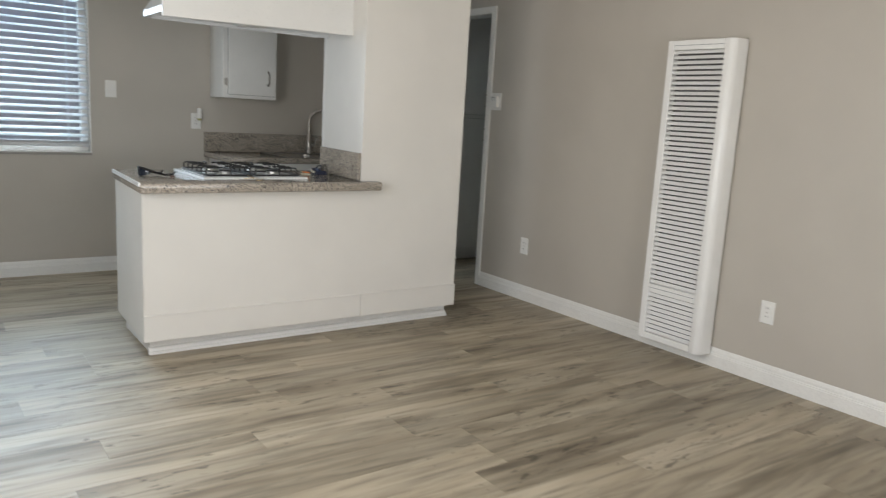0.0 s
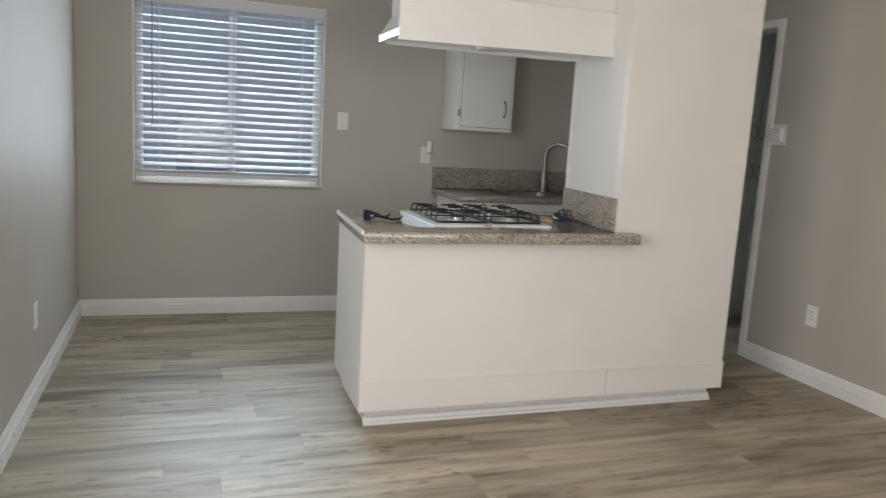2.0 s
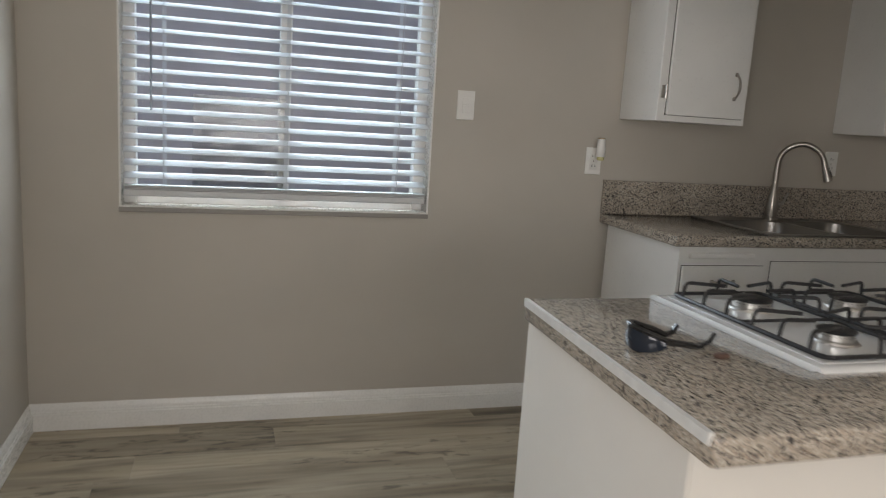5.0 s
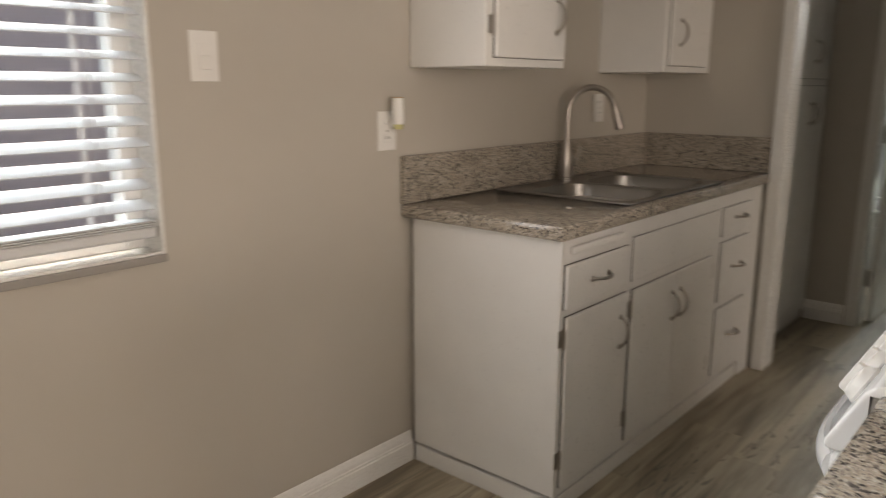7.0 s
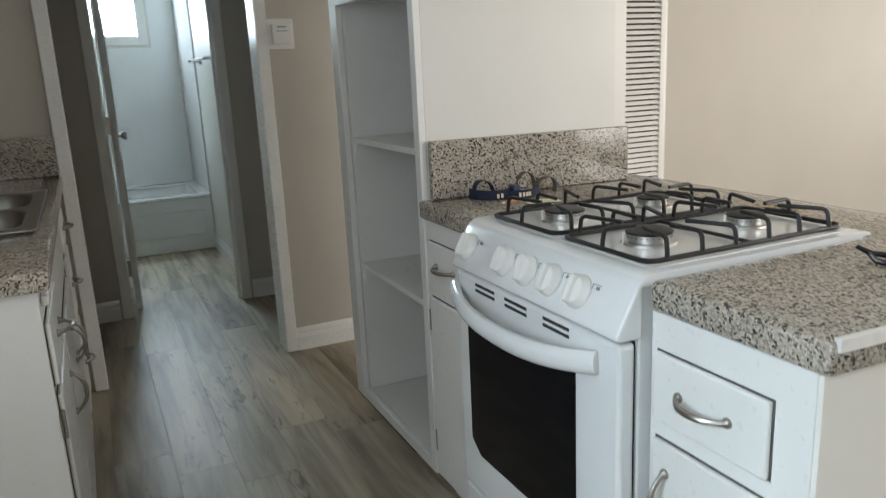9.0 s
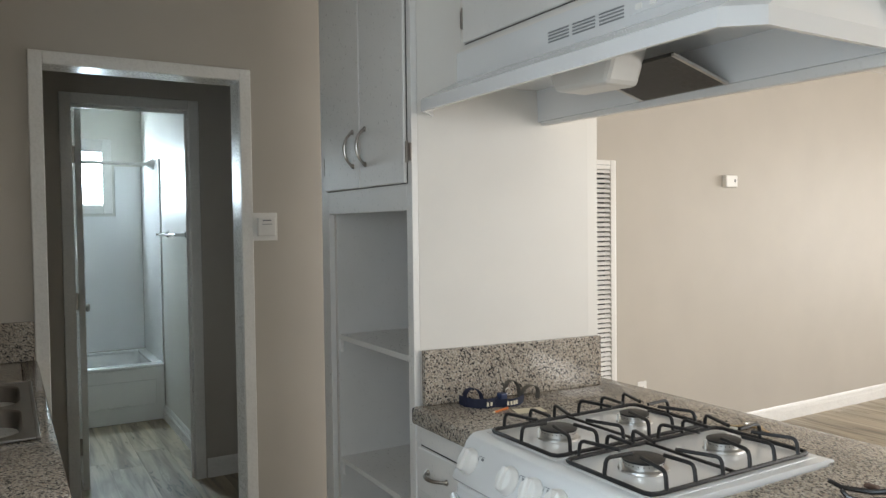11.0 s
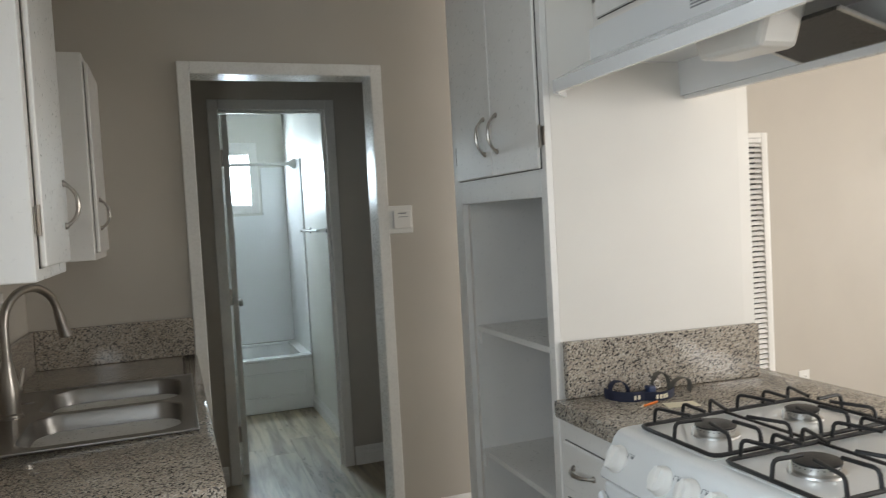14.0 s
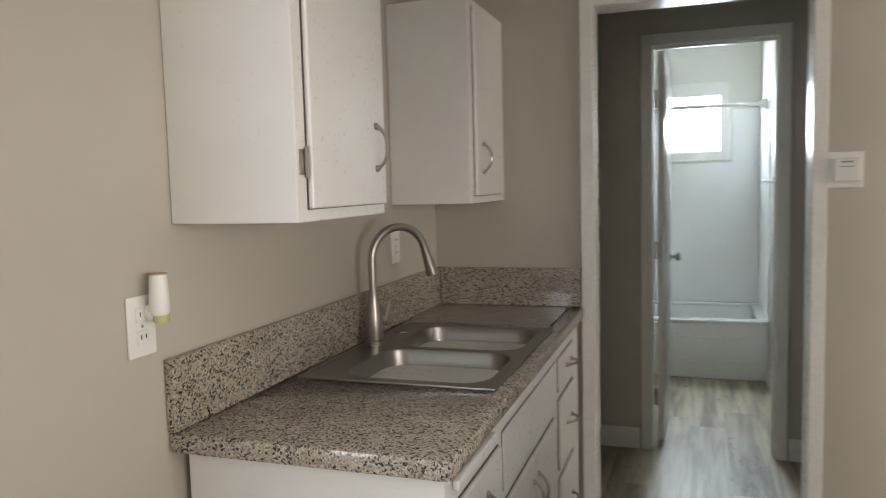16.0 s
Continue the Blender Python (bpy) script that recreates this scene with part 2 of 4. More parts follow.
def tube(bm, pts, r, seg=8, cap=True):
    pts = [Vector(p) for p in pts]
    rs = r if isinstance(r, (list, tuple)) else [r] * len(pts)
    rings, side = [], None
    for i, p in enumerate(pts):
        d = (pts[min(i + 1, len(pts) - 1)] - pts[max(i - 1, 0)]).normalized()
        side = (side - d * side.dot(d)) if side is not None else d.orthogonal()
        if side.length < 1e-6:
            side = d.orthogonal()
        side.normalize()
        up = d.cross(side)
        rings.append([bm.verts.new(p + rs[i] * (math.cos(a) * side + math.sin(a) * up)) for a in (2 * math.pi * k / seg for k in range(seg))])
    for a, b in zip(rings, rings[1:]):
        for k in range(seg):
            bm.faces.new((a[k], a[(k + 1) % seg], b[(k + 1) % seg], b[k]))
    if cap:
        bm.faces.new(rings[0][::-1])
        bm.faces.new(rings[-1])
    return bm


def lathe(bm, c, axis, prof, seg=24):
    """prof: (distance along axis, radius) rows."""
    axis = Vector(axis).normalized()
    pts, rs = [Vector(c) + axis * a for a, _ in prof], [max(r, 0.0004) for _, r in prof]
    s = axis.orthogonal().normalized()
    u = axis.cross(s)
    rings = [[bm.verts.new(p + r * (math.cos(t) * s + math.sin(t) * u)) for t in (2 * math.pi * k / seg for k in range(seg))] for p, r in zip(pts, rs)]
    for a, b in zip(rings, rings[1:]):
        for k in range(seg):
            bm.faces.new((a[k], a[(k + 1) % seg], b[(k + 1) % seg], b[k]))
    bm.faces.new(rings[0][::-1])
    bm.faces.new(rings[-1])
    return bm


def prism(bm, outline, axis, a0, a1, bev=0.0):
    """An outline in the two other axes, drawn out along an axis."""
    def at(p, q, a):
        return (a, p, q) if axis == "x" else (p, a, q) if axis == "y" else (p, q, a)
    lo, hi = [bm.verts.new(at(p, q, a0)) for p, q in outline], [bm.verts.new(at(p, q, a1)) for p, q in outline]
    k = len(outline)
    fs = [bm.faces.new((lo[i], lo[(i + 1) % k], hi[(i + 1) % k], hi[i])) for i in range(k)] + [bm.faces.new(lo[::-1]), bm.faces.new(hi)]
    bmesh.ops.recalc_face_normals(bm, faces=fs)
    if bev:
        bmesh.ops.bevel(bm, geom=list({e for f in fs for e in f.edges}), offset=bev, segments=2, affect="EDGES", profile=0.5)
    return bm


def finish(name, bm, material, origin=(0, 0, 0), smooth=False):
    bmesh.ops.translate(bm, verts=bm.verts, vec=-Vector(origin))
    bmesh.ops.recalc_face_normals(bm, faces=bm.faces)
    me = bpy.data.meshes.new(name)
    bm.to_mesh(me)
    bm.free()
    me.materials.append(material)
    if smooth:
        me.shade_smooth()
        me.set_sharp_from_angle(angle=radians(35))
    return new(name, me)


def root_of(ob):
    v = Vector((0, 0, 0))
    while ob is not None:
        v, ob = v + ob.location, ob.parent
    return v


def part(name, bm, material, parent, label="", smooth=False):
    """One mesh, given in the world's coordinates, under a thing or a part."""
    ob = finish(name, bm, material, root_of(parent), smooth)
    ob.parent = parent
    return tagged(ob, label) if label else ob


def thing(name, at, label, category, group="", kind=""):
    ob = new(name)
    ob.location, ob.empty_display_size = at, 0.1
    return tagged(ob, label, category, group, kind)


def setting(name, bm, material, label, category, smooth=False):
    return tagged(finish(name, bm, material, smooth=smooth), label, category, kind="structure")


def holed(axis, t0, t1, a0, a1, z0, z1, holes):
    """A wall across `axis` from t0 to t1 thick, with through openings (a0, a1, z0, z1)."""
    bm = bmesh.new()
    cuts_a = sorted({a0, a1, *(h[0] for h in holes), *(h[1] for h in holes)})
    for p, q in zip(cuts_a, cuts_a[1:]):
        mid = (p + q) / 2
        here = sorted(h[2:] for h in holes if h[0] < mid < h[1])
        z = z0
        for lo, hi in here + [(z1, z1)]:
            if lo > z + 1e-6:
                box(bm, *((t0, t1, p, q) if axis == "x" else (p, q, t0, t1)), z, lo)
            z = hi
    return bm


def cased(bm, axis, face, out, a0, a1, top, w=0.062, d=0.016):
    """A moulded casing round an opening, on a wall's face; out: +1 or -1 along the axis."""
    for lo, hi, z0, z1 in ((a0 - w, a0, 0, top + w), (a1, a1 + w, 0, top + w), (a0, a1, top, top + w)):
        f0, f1 = sorted((face, face + out * d))
        box(bm, *((f0, f1, lo, hi) if axis == "x" else (lo, hi, f0, f1)), z0, z1, bev=0.004)
    return bm


# ---- the large structure ----
XW, XE, YN, YS, ZC = -0.163, 3.845, 6.60, -1.60, 2.53
HX0, HX1 = 3.965, 4.822   # hall
BX0, BX1, BY0, BY1 = 4.922, 7.15, 5.105, 6.70   # bathroom
WX0, WX1, WZ0, WZ1 = 0.163, 1.360, 0.866, 2.055   # north window
DY0, DY1, DZ = 5.198, 5.951, 2.035   # cased opening into the hall
IY0, IY1, IZ = 5.210, 5.786, 2.04   # bathroom door
VY0, VY1, VZ0, VZ1 = 5.333, 5.825, 1.52, 2.12   # bathroom window

setting("floor", boxes((XW - 0.1, 7.25, YS - 0.1, 6.8, -0.12, -0.005)), SUBFLOOR, "grey-brown oak-look vinyl plank floor", "floor")
floor = bpy.data.objects["floor"]
setting("ceiling", boxes((XW - 0.12, 7.27, YS - 0.12, 6.85, ZC, ZC + 0.1)), CEIL, "off-white popcorn-textured ceiling", "ceiling")
setting("wall_north", holed("y", YN, YN + 0.14, XW - 0.12, XE + 0.12, 0, ZC, [(WX0, WX1, WZ0, WZ1)]), WALL, "greige painted wall with a blind-covered window", "wall")
setting("wall_east", holed("x", XE, XE + 0.12, YS, YN, 0, ZC, [(DY0 - 0.02, DY1 + 0.02, 0, DZ + 0.02)]), WALL, "greige painted wall with a cased opening", "wall")
# the opening is assumed, cut out of view for the west light
setting("wall_west", holed("x", XW - 0.12, XW, YS, YN, 0, ZC, [(1.68, 3.48, 0.70, 2.06)]), WALL, "greige painted side wall with an assumed, unseen window opening", "wall")
setting("wall_south", holed("y", YS - 0.12, YS, XW - 0.12, XE + 0.12, 0, ZC, [(0.2, 2.9, 0.55, 2.15)]), WALL, "greige painted wall with a wide window opening", "wall")
setting("wall_hall_north", boxes((HX0, BX1 + 0.1, 6.70, 6.82, 0, ZC)), WALL, "greige painted hall wall", "wall")
setting("wall_hall_east", holed("x", HX1, HX1 + 0.10, 4.1, 6.70, 0, ZC, [(IY0 - 0.02, IY1 + 0.02, 0, IZ + 0.02)]), WALL, "greige hall wall with the bathroom doorway", "wall")
setting("wall_hall_south", boxes((HX0, HX1, 4.0, 4.1, 0, ZC)), WALL, "greige painted wall closing the hall", "wall")
setting("wall_bath_south", boxes((BX0, BX1, BY0 - 0.1, BY0, 0, ZC)), BATHWALL, "pale painted bathroom side wall", "wall")
setting("wall_bath_east", holed("x", BX1, BX1 + 0.12, BY0 - 0.1, 6.70, 0, ZC, [(VY0, VY1, VZ0, VZ1)]), BATHWALL, "pale painted bathroom wall with a small window", "wall")


# ---- trim ----
def baseboard(axis, face, out, a0, a1):
    """A stepped baseboard along a wall's face."""
    prof = [(0, 0), (0.016, 0), (0.016, 0.064), (0.0125, 0.067), (0.0125, 0.073), (0.0095, 0.076), (0.0085, 0.088), (0.005, 0.100), (0.002, 0.106), (0, 0.106)]
    bm = bmesh.new()
    pts = [(face + out * d, z) for d, z in prof]
    return prism(bm, pts, "y" if axis == "x" else "x", a0, a1)


for spec in (("y", YN, -1, XW, 2.20), ("x", XW, 1, YS, YN - 0.016), ("x", XE, -1, YS, DY0 - 0.050), ("y", YS, 1, XW + 0.016, XE - 0.016),
             ("x", HX1, -1, IY1 + 0.064, 6.05), ("x", HX1, -1, 4.1, IY0 - 0.064), ("x", HX0, 1, 4.1, DY0 - 0.050), ("y", BY0, 1, BX0, 6.31)):
    setting("baseboard", baseboard(*spec), WHITE, "white moulded wooden baseboard", "baseboard")

bm = bmesh.new()
cased(bm, "x", XE, -1, DY0, DY1, DZ, 0.050)
cased(bm, "x", HX0, 1, DY0, DY1, DZ, 0.050)
for s in ((XE, HX0, DY0 - 0.02, DY0, 0, DZ), (XE, HX0, DY1, DY1 + 0.02, 0, DZ), (XE, HX0, DY0 - 0.02, DY1 + 0.02, DZ, DZ + 0.02)):
    box(bm, *s)
setting("trim_hall_opening", bm, WHITE, "glossy white painted casing of the hall opening", "door casing")
bm = bmesh.new()
cased(bm, "x", HX1, -1, IY0, IY1, IZ, 0.055)
for s in ((HX1, BX0, IY0 - 0.02, IY0, 0, IZ), (HX1, BX0, IY1, IY1 + 0.02, 0, IZ), (HX1, BX0, IY0 - 0.02, IY1 + 0.02, IZ, IZ + 0.02), (HX1 + 0.045, HX1 + 0.058, IY0, IY0 + 0.012, 0, IZ), (HX1 + 0.045, HX1 + 0.058, IY0 + 0.012, IY1, IZ - 0.012, IZ)):
    box(bm, *s)
setting("trim_bath_door", bm, WHITE, "white painted casing of the bathroom door", "door casing")

# ---- north window and blind ----
win = thing("window_1", (0.765, 6.70, WZ0), "white vinyl sliding window with a painted reveal", "window", kind="structure")
bm = bmesh.new()
for s in ((WX0, WX0 + 0.008, 6.596, 6.74, WZ0, WZ1), (WX1 - 0.008, WX1, 6.596, 6.74, WZ0, WZ1), (WX0 + 0.008, WX1 - 0.008, 6.596, 6.74, WZ1 - 0.008, WZ1)):
    box(bm, *s, bev=0.002)
part("reveal", bm, WHITE, win, "white painted window reveal")
part("window_sill", boxes((WX0 + 0.008, WX1 - 0.008, 6.598, 6.74, WZ0, WZ0 + 0.012), bev=0.003), WHITE, win)
part("sill_track", boxes((WX0, WX1, 6.588, 6.5985, WZ0 - 0.012, WZ0 + 0.006), bev=0.002), mat("grey_sill_edge", (0.30, 0.28, 0.26), 0.5), win, "dull grey lower edge of the sill")
f0, f1 = WX0 + 0.008, WX1 - 0.008
part("window_frame", boxes((f0, f0 + 0.045, 6.675, 6.735, WZ0 + 0.012, WZ1 - 0.008), (f1 - 0.045, f1, 6.675, 6.735, WZ0 + 0.012, WZ1 - 0.008), (f0 + 0.045, f1 - 0.045, 6.675, 6.735, WZ0 + 0.012, WZ0 + 0.06), (f0 + 0.045, f1 - 0.045, 6.675, 6.735, WZ1 - 0.055, WZ1 - 0.008), (0.745, 0.79, 6.68, 6.73, WZ0 + 0.06, WZ1 - 0.055), bev=0.003), PLASTIC, win)
for x0, x1 in ((f0 + 0.045, 0.745), (0.79, f1 - 0.045)):
    pane = part("pane", boxes((x0, x1, 6.702, 6.707, WZ0 + 0.06, WZ1 - 0.055)), GLASS, win)
    pane.visible_shadow = False

blind = thing("window_blind", (0.765, 6.64, WZ0 + 0.013), "white slatted horizontal blind, lowered with open slats", "blind")
part("valance", boxes((WX0 + 0.012, WX1 - 0.012, 6.590, 6.604, 1.985, 2.05), bev=0.004), SLAT, blind)
part("headrail", boxes((WX0 + 0.014, WX1 - 0.014, 6.61, 6.66, 2.0, 2.05), bev=0.003), SLAT, blind)
SL0, SL1, TILT_S = WX0 + 0.014, WX1 - 0.014, radians(20)
bm = bmesh.new()
prof = []
for k in range(9):
    u = (k / 8 - 0.5) * 0.054
    prof.append((u, 0.0022 - 2.4 * u * u))
ring = prof + [(u, z - 0.0028) for u, z in reversed(prof)]
turned = [(6.632 + u * math.cos(TILT_S) - z * math.sin(TILT_S), u * math.sin(TILT_S) + z * math.cos(TILT_S)) for u, z in ring]
prism(bm, turned, "x", SL0, SL1)
first = part("slat", bm, SLAT, blind)
first_z = 0.990
first.location.z = 0
for v in first.data.vertices:
    v.co.z += root_of(blind).z
pitch, z = 0.0485, first_z
first.location.z = z - root_of(blind).z
while z + pitch < 1.985:
    z += pitch
    s = new("slat", first.data)
    s.parent, s.location = blind, (0, 0, z - root_of(blind).z)
part("bottom_rail", boxes((SL0, SL1, 6.604, 6.660, 0.912, 0.938), bev=0.006), SLAT, blind)
part("spare_slat", boxes((SL0, SL1, 6.603, 6.661, 0.9395, 0.9425), (SL0, SL1, 6.603, 6.661, 0.9445, 0.9475), (SL0, SL1, 6.603, 6.661, 0.9495, 0.9525)), SLAT, blind, "slats gathered on the bottom rail")
for x in (0.319, 0.775, 1.22):
    bm = bmesh.new()
    for y, w in ((6.601, 0.0012), (6.663, 0.0075)):
        box(bm, x - w, x + w, y - 0.0008, y + 0.0008, 0.938, 2.0)
    part("ladder_tape", bm, SLAT, blind)
part("wand", tube(bmesh.new(), [(0.278, 6.584, 1.99), (0.278, 6.584, 1.235)], 0.004, 6), mat("clear_grey_wand", (0.32, 0.34, 0.35), 0.2), blind, "slim grey tilt wand")

# ---- outside the north window ----
setting("ground", boxes((-600, 600, -600, 600, -0.35, -0.15)), CONCRETE, "pale concrete yard", "ground")
house = thing("neighbour_house", (0.5, 10.0, -0.15), "tan stucco house wall across the narrow yard", "house")
part("wall", boxes((-7, 9, 9.4, 14, -0.15, 5.6)), STUCCO, house)
part("roof", prism(bmesh.new(), [(9.1, 5.6), (14.4, 5.6), (14.4, 5.75), (11.7, 6.9), (9.1, 5.75)], "x", -7.4, 9.4), mat("roof_shingle", (0.16, 0.13, 0.11), 0.9, spread=0.2, scale=12), house)
film = thing("plastic_film", (0.60, 6.69, 0.96), "wrinkled translucent plastic film on the window pane", "plastic film")
bm = bmesh.new()
nx, nz = 14, 12
grid = [[bm.verts.new((0.42 + 0.36 * i / nx, 6.6745 - 0.003 * noise.noise(Vector((i * 0.7, 0, k * 1.4))), 0.945 + 0.36 * k / nz)) for i in range(nx + 1)] for k in range(nz + 1)]
for k in range(nz):
    for i in range(nx):
        bm.faces.new((grid[k][i], grid[k][i + 1], grid[k + 1][i + 1], grid[k + 1][i]))
bmesh.ops.solidify(bm, geom=bm.faces, thickness=0.0008)
sheet = part("sheet", bm, FILM, film, smooth=True)
sheet.visible_shadow = False

# ---- partition between living room and kitchen ----
PX0, PX1, PY0, PY1, CX, PZ0 = 1.188, 3.080, 4.470, 5.10, 2.440, 0.086
CXF = 2.376   # the pantry's side wall leans out of square towards the living room
bm = bmesh.new()
prism(bm, [(PX0, PZ0), (PX1, PZ0), (PX1, ZC), (CXF, ZC), (CXF, 0.836), (PX0, 0.836)], "y", PY0, PY0 + 0.04)
prism(bm, [(CXF, PY0 + 0.04), (CXF + 0.035, PY0 + 0.04), (CX + 0.033, 5.082), (CX - 0.002, 5.082)], "z", PZ0, ZC)
box(bm, PX1 - 0.035, PX1, PY0 + 0.04, 5.082, PZ0, ZC)
part_wall = setting("wall_partition", bm, CREAM, "warm white panel wall enclosing the peninsula and pantry", "wall")
for x0, x1 in ((PX0 - 0.004, 2.396), (2.398, PX1 + 0.005)):
    setting("trim_panel_band", boxes((x0, x1, PY0 - 0.008, PY0, PZ0, 0.224), (x0, x1, PY0 - 0.011, PY0 - 0.008, 0.214, 0.222), bev=0.002), CREAM, "flat warm white skirting band on the panel", "baseboard")
bm = bmesh.new()
FT = 4.521
box(bm, PX0 + 0.04, PX1 - 0.01, FT + 0.026, FT + 0.046, 0, PZ0)
prism(bm, [(FT + 0.026, 0), (FT, 0), (FT, 0.012), (FT + 0.008, 0.016), (FT + 0.014, 0.03), (FT + 0.026, 0.036)], "x", PX0 + 0.032, PX1 - 0.008)
setting("trim_panel_foot", bm, WHITE, "white shoe moulding along the panel's foot", "baseboard")


# ---- cabinet fittings ----
def handle(parent, p, along, out, length=0.098):
    """An arched bow pull with two round feet."""
    p, a, o = Vector(p), Vector(along), Vector(out)
    bm = bmesh.new()
    pts, rs = [], []
    for k in range(13):
        u = k / 12 * 2 - 1
        pts.append(p + a * (u * length / 2) + o * (0.004 + 0.026 * (1 - abs(u) ** 2.6)))
        rs.append(0.0038 + 0.0022 * (1 - abs(u)) + (0.0018 if abs(u) > 0.9 else 0))
    tube(bm, pts, rs, 8)
    for u in (-1, 1):
        lathe(bm, p + a * (u * length / 2), o, [(0, 0.0085), (0.003, 0.0085), (0.0065, 0.006), (0.008, 0.002)], 12)
    return part("handle", bm, NICKEL, parent, "bowed satin nickel pull", smooth=True)


def hinge(parent, p, out, side):
    """A small exposed hinge; side: the way to its frame leaf."""
    p, o, s = Vector(p), Vector(out), Vector(side)
    bm = bmesh.new()
    tube(bm, [p + o * 0.006 - Vector((0, 0, 0.03)), p + o * 0.006 + Vector((0, 0, 0.03))], 0.0048, 8)
    c = p + s * 0.011 + o * 0.0015
    d = Vector((abs(s.x) * 0.009 + abs(o.x) * 0.0015, abs(s.y) * 0.009 + abs(o.y) * 0.0015, 0.025))
    box(bm, c.x - d.x, c.x + d.x, c.y - d.y, c.y + d.y, c.z - d.z, c.z + d.z, bev=0.001)
    return part("hinge", bm, NICKEL, parent, "exposed nickel hinge", smooth=True)


def front(name, parent, x0, x1, face, out, z0, z1, proud=0.012, label=""):
    """A lipped door or drawer front on a face across y."""
    y0, y1 = sorted((face + out * 0.001, face + out * proud))
    bm = boxes((x0, x1, y0, y1, z0, z1), bev=0.004, seg=3)
    ob = part(name, bm, CAB, parent, label)
    # a slightly larger dark plate behind the front draws its shadow line
    g0, g1 = sorted((face + out * 0.0002, face + out * 0.0022))
    part("shadow_gap", boxes((x0 - 0.0018, x1 + 0.0018, g0, g1, z0 - 0.0018, z1 + 0.0018)), GAP, ob)
    return ob


N, S, EX, ZV = (0, 1, 0), (0, -1, 0), (1, 0, 0), (0, 0, 1)

# ---- peninsula cabinets ----
PW1 = 5.118   # front of the end cabinet
pen = thing("base_cabinet", (1.37, 4.83, 0), "white painted drawer cabinet at the peninsula's end", "cabinet")
part("body", boxes((PX0 + 0.023, 1.513, FT + 0.05, PW1, 0.075, 0.836), bev=0.002), CAB, pen)
part("end_panel", prism(bmesh.new(), [(PX0 - 0.006, PY0 + 0.001), (PX0 - 0.001, PY0 + 0.001), (PX0 + 0.022, PW1), (PX0 + 0.014, PW1)], "z", PZ0, 0.836), CREAM, pen, "smooth warm white end panel")
part("plinth", boxes((PX0 + 0.045, 1.511, FT + 0.05, PW1 - 0.05, 0, 0.075)), CAB, pen)
dr = front("drawer", pen, 1.272, 1.495, PW1, 1, 0.658, 0.775)
handle(dr, (1.388, PW1 + 0.012, 0.717), EX, N)
dd = front("door", pen, 1.272, 1.495, PW1, 1, 0.105, 0.625)
handle(dd, (1.462, PW1 + 0.012, 0.525), ZV, N)
nar = thing("base_cabinet", (2.28, 4.83, 0), "narrow white cabinet between range and pantry", "cabinet")
part("body", prism(bmesh.new(), [(2.111, FT + 0.05), (2.390, FT + 0.05), (CX - 0.001, PY1 - 0.002), (2.111, PY1 - 0.002)], "z", 0.075, 0.836), CAB, nar)
part("plinth", boxes((2.111, CX - 0.02, FT + 0.05, PY1 - 0.05, 0, 0.075)), CAB, nar)
dr = front("drawer", nar, 2.15, 2.405, PY1 - 0.002, 1, 0.656, 0.781)
handle(dr, (2.30, PY1 + 0.010, 0.722), EX, N)
dd = front("door", nar, 2.15, 2.405, PY1 - 0.002, 1, 0.105, 0.625)
for z in (0.556, 0.19):
    hinge(dd, (2.413, PY1 - 0.002, z), N, (1, 0, 0))

# worktop of the peninsula, cut round the range
bm = bmesh.new()
prism(bm, [(1.154, 4.388), (2.472, 4.388), (2.472, 4.468), (CXF - 0.001, 4.468), (CX - 0.001, 5.115), (2.106, 5.115), (2.106, 4.612), (1.514, 4.612), (1.514, 5.124), (1.190, 5.126)], "z", 0.837, 0.886, bev=0.009)
ctop = tagged(finish("worktop", bm, GRANITE, smooth=True), "beige and grey speckled granite peninsula worktop", "worktop")
part("edge_strip", prism(bmesh.new(), [(1.1500, 4.396), (1.1595, 4.396), (1.1950, 5.116), (1.1855, 5.116)], "z", 0.871, 0.8885), mat("satin_edge_metal", (0.82, 0.82, 0.81), 0.35, 0.35, spread=0.06, scale=40), ctop, "thin bright metal edge strip")
part("splash", prism(bmesh.new(), [(CXF - 0.022, 4.476), (CXF - 0.001, 4.476), (CX - 0.004, 5.080), (CX - 0.025, 5.080)], "z", 0.8865, 1.042, bev=0.003), GRANITE, ctop, "granite splash against the pantry wall")

# ---- pantry ----
PF = 5.083   # the pantry's front, a little behind the cabinets beside it
pan = thing("pantry_cabinet", (2.78, 4.83, 0), "tall white pantry with open shelves below closed doors", "cabinet")
IX0, IX1 = CX + 0.036, PX1 - 0.036
part("face_frame", boxes((CX - 0.004, 2.470, PF, PF + 0.02, 0.07, ZC - 0.002), (3.056, 3.125, PF, PF + 0.02, 0.07, ZC - 0.002), (2.470, 3.056, PF, PF + 0.02, 1.440, 1.528), (2.470, 3.056, PF, PF + 0.02, 0.07, 0.105), (2.470, 3.056, PF, PF + 0.02, 2.44, ZC - 0.002), bev=0.002), CAB, pan)
for s in ((IX0, IX0 + 0.008, PY0 + 0.045, PF - 0.001, 0.105, 1.45), (IX1 - 0.008, IX1, PY0 + 0.045, PF - 0.001, 0.105, 1.45), (IX0 + 0.008, IX1 - 0.008, PY0 + 0.042, PY0 + 0.05, 0.105, 1.45)):
    part("lining", boxes(s), CAB, pan)
for z in (0.085, 0.562, 0.998, 1.45):
    sh = part("shelf", boxes((IX0 + 0.008, IX1 - 0.008, PY0 + 0.05, PF - 0.002, z, z + 0.018), bev=0.001), CAB, pan)
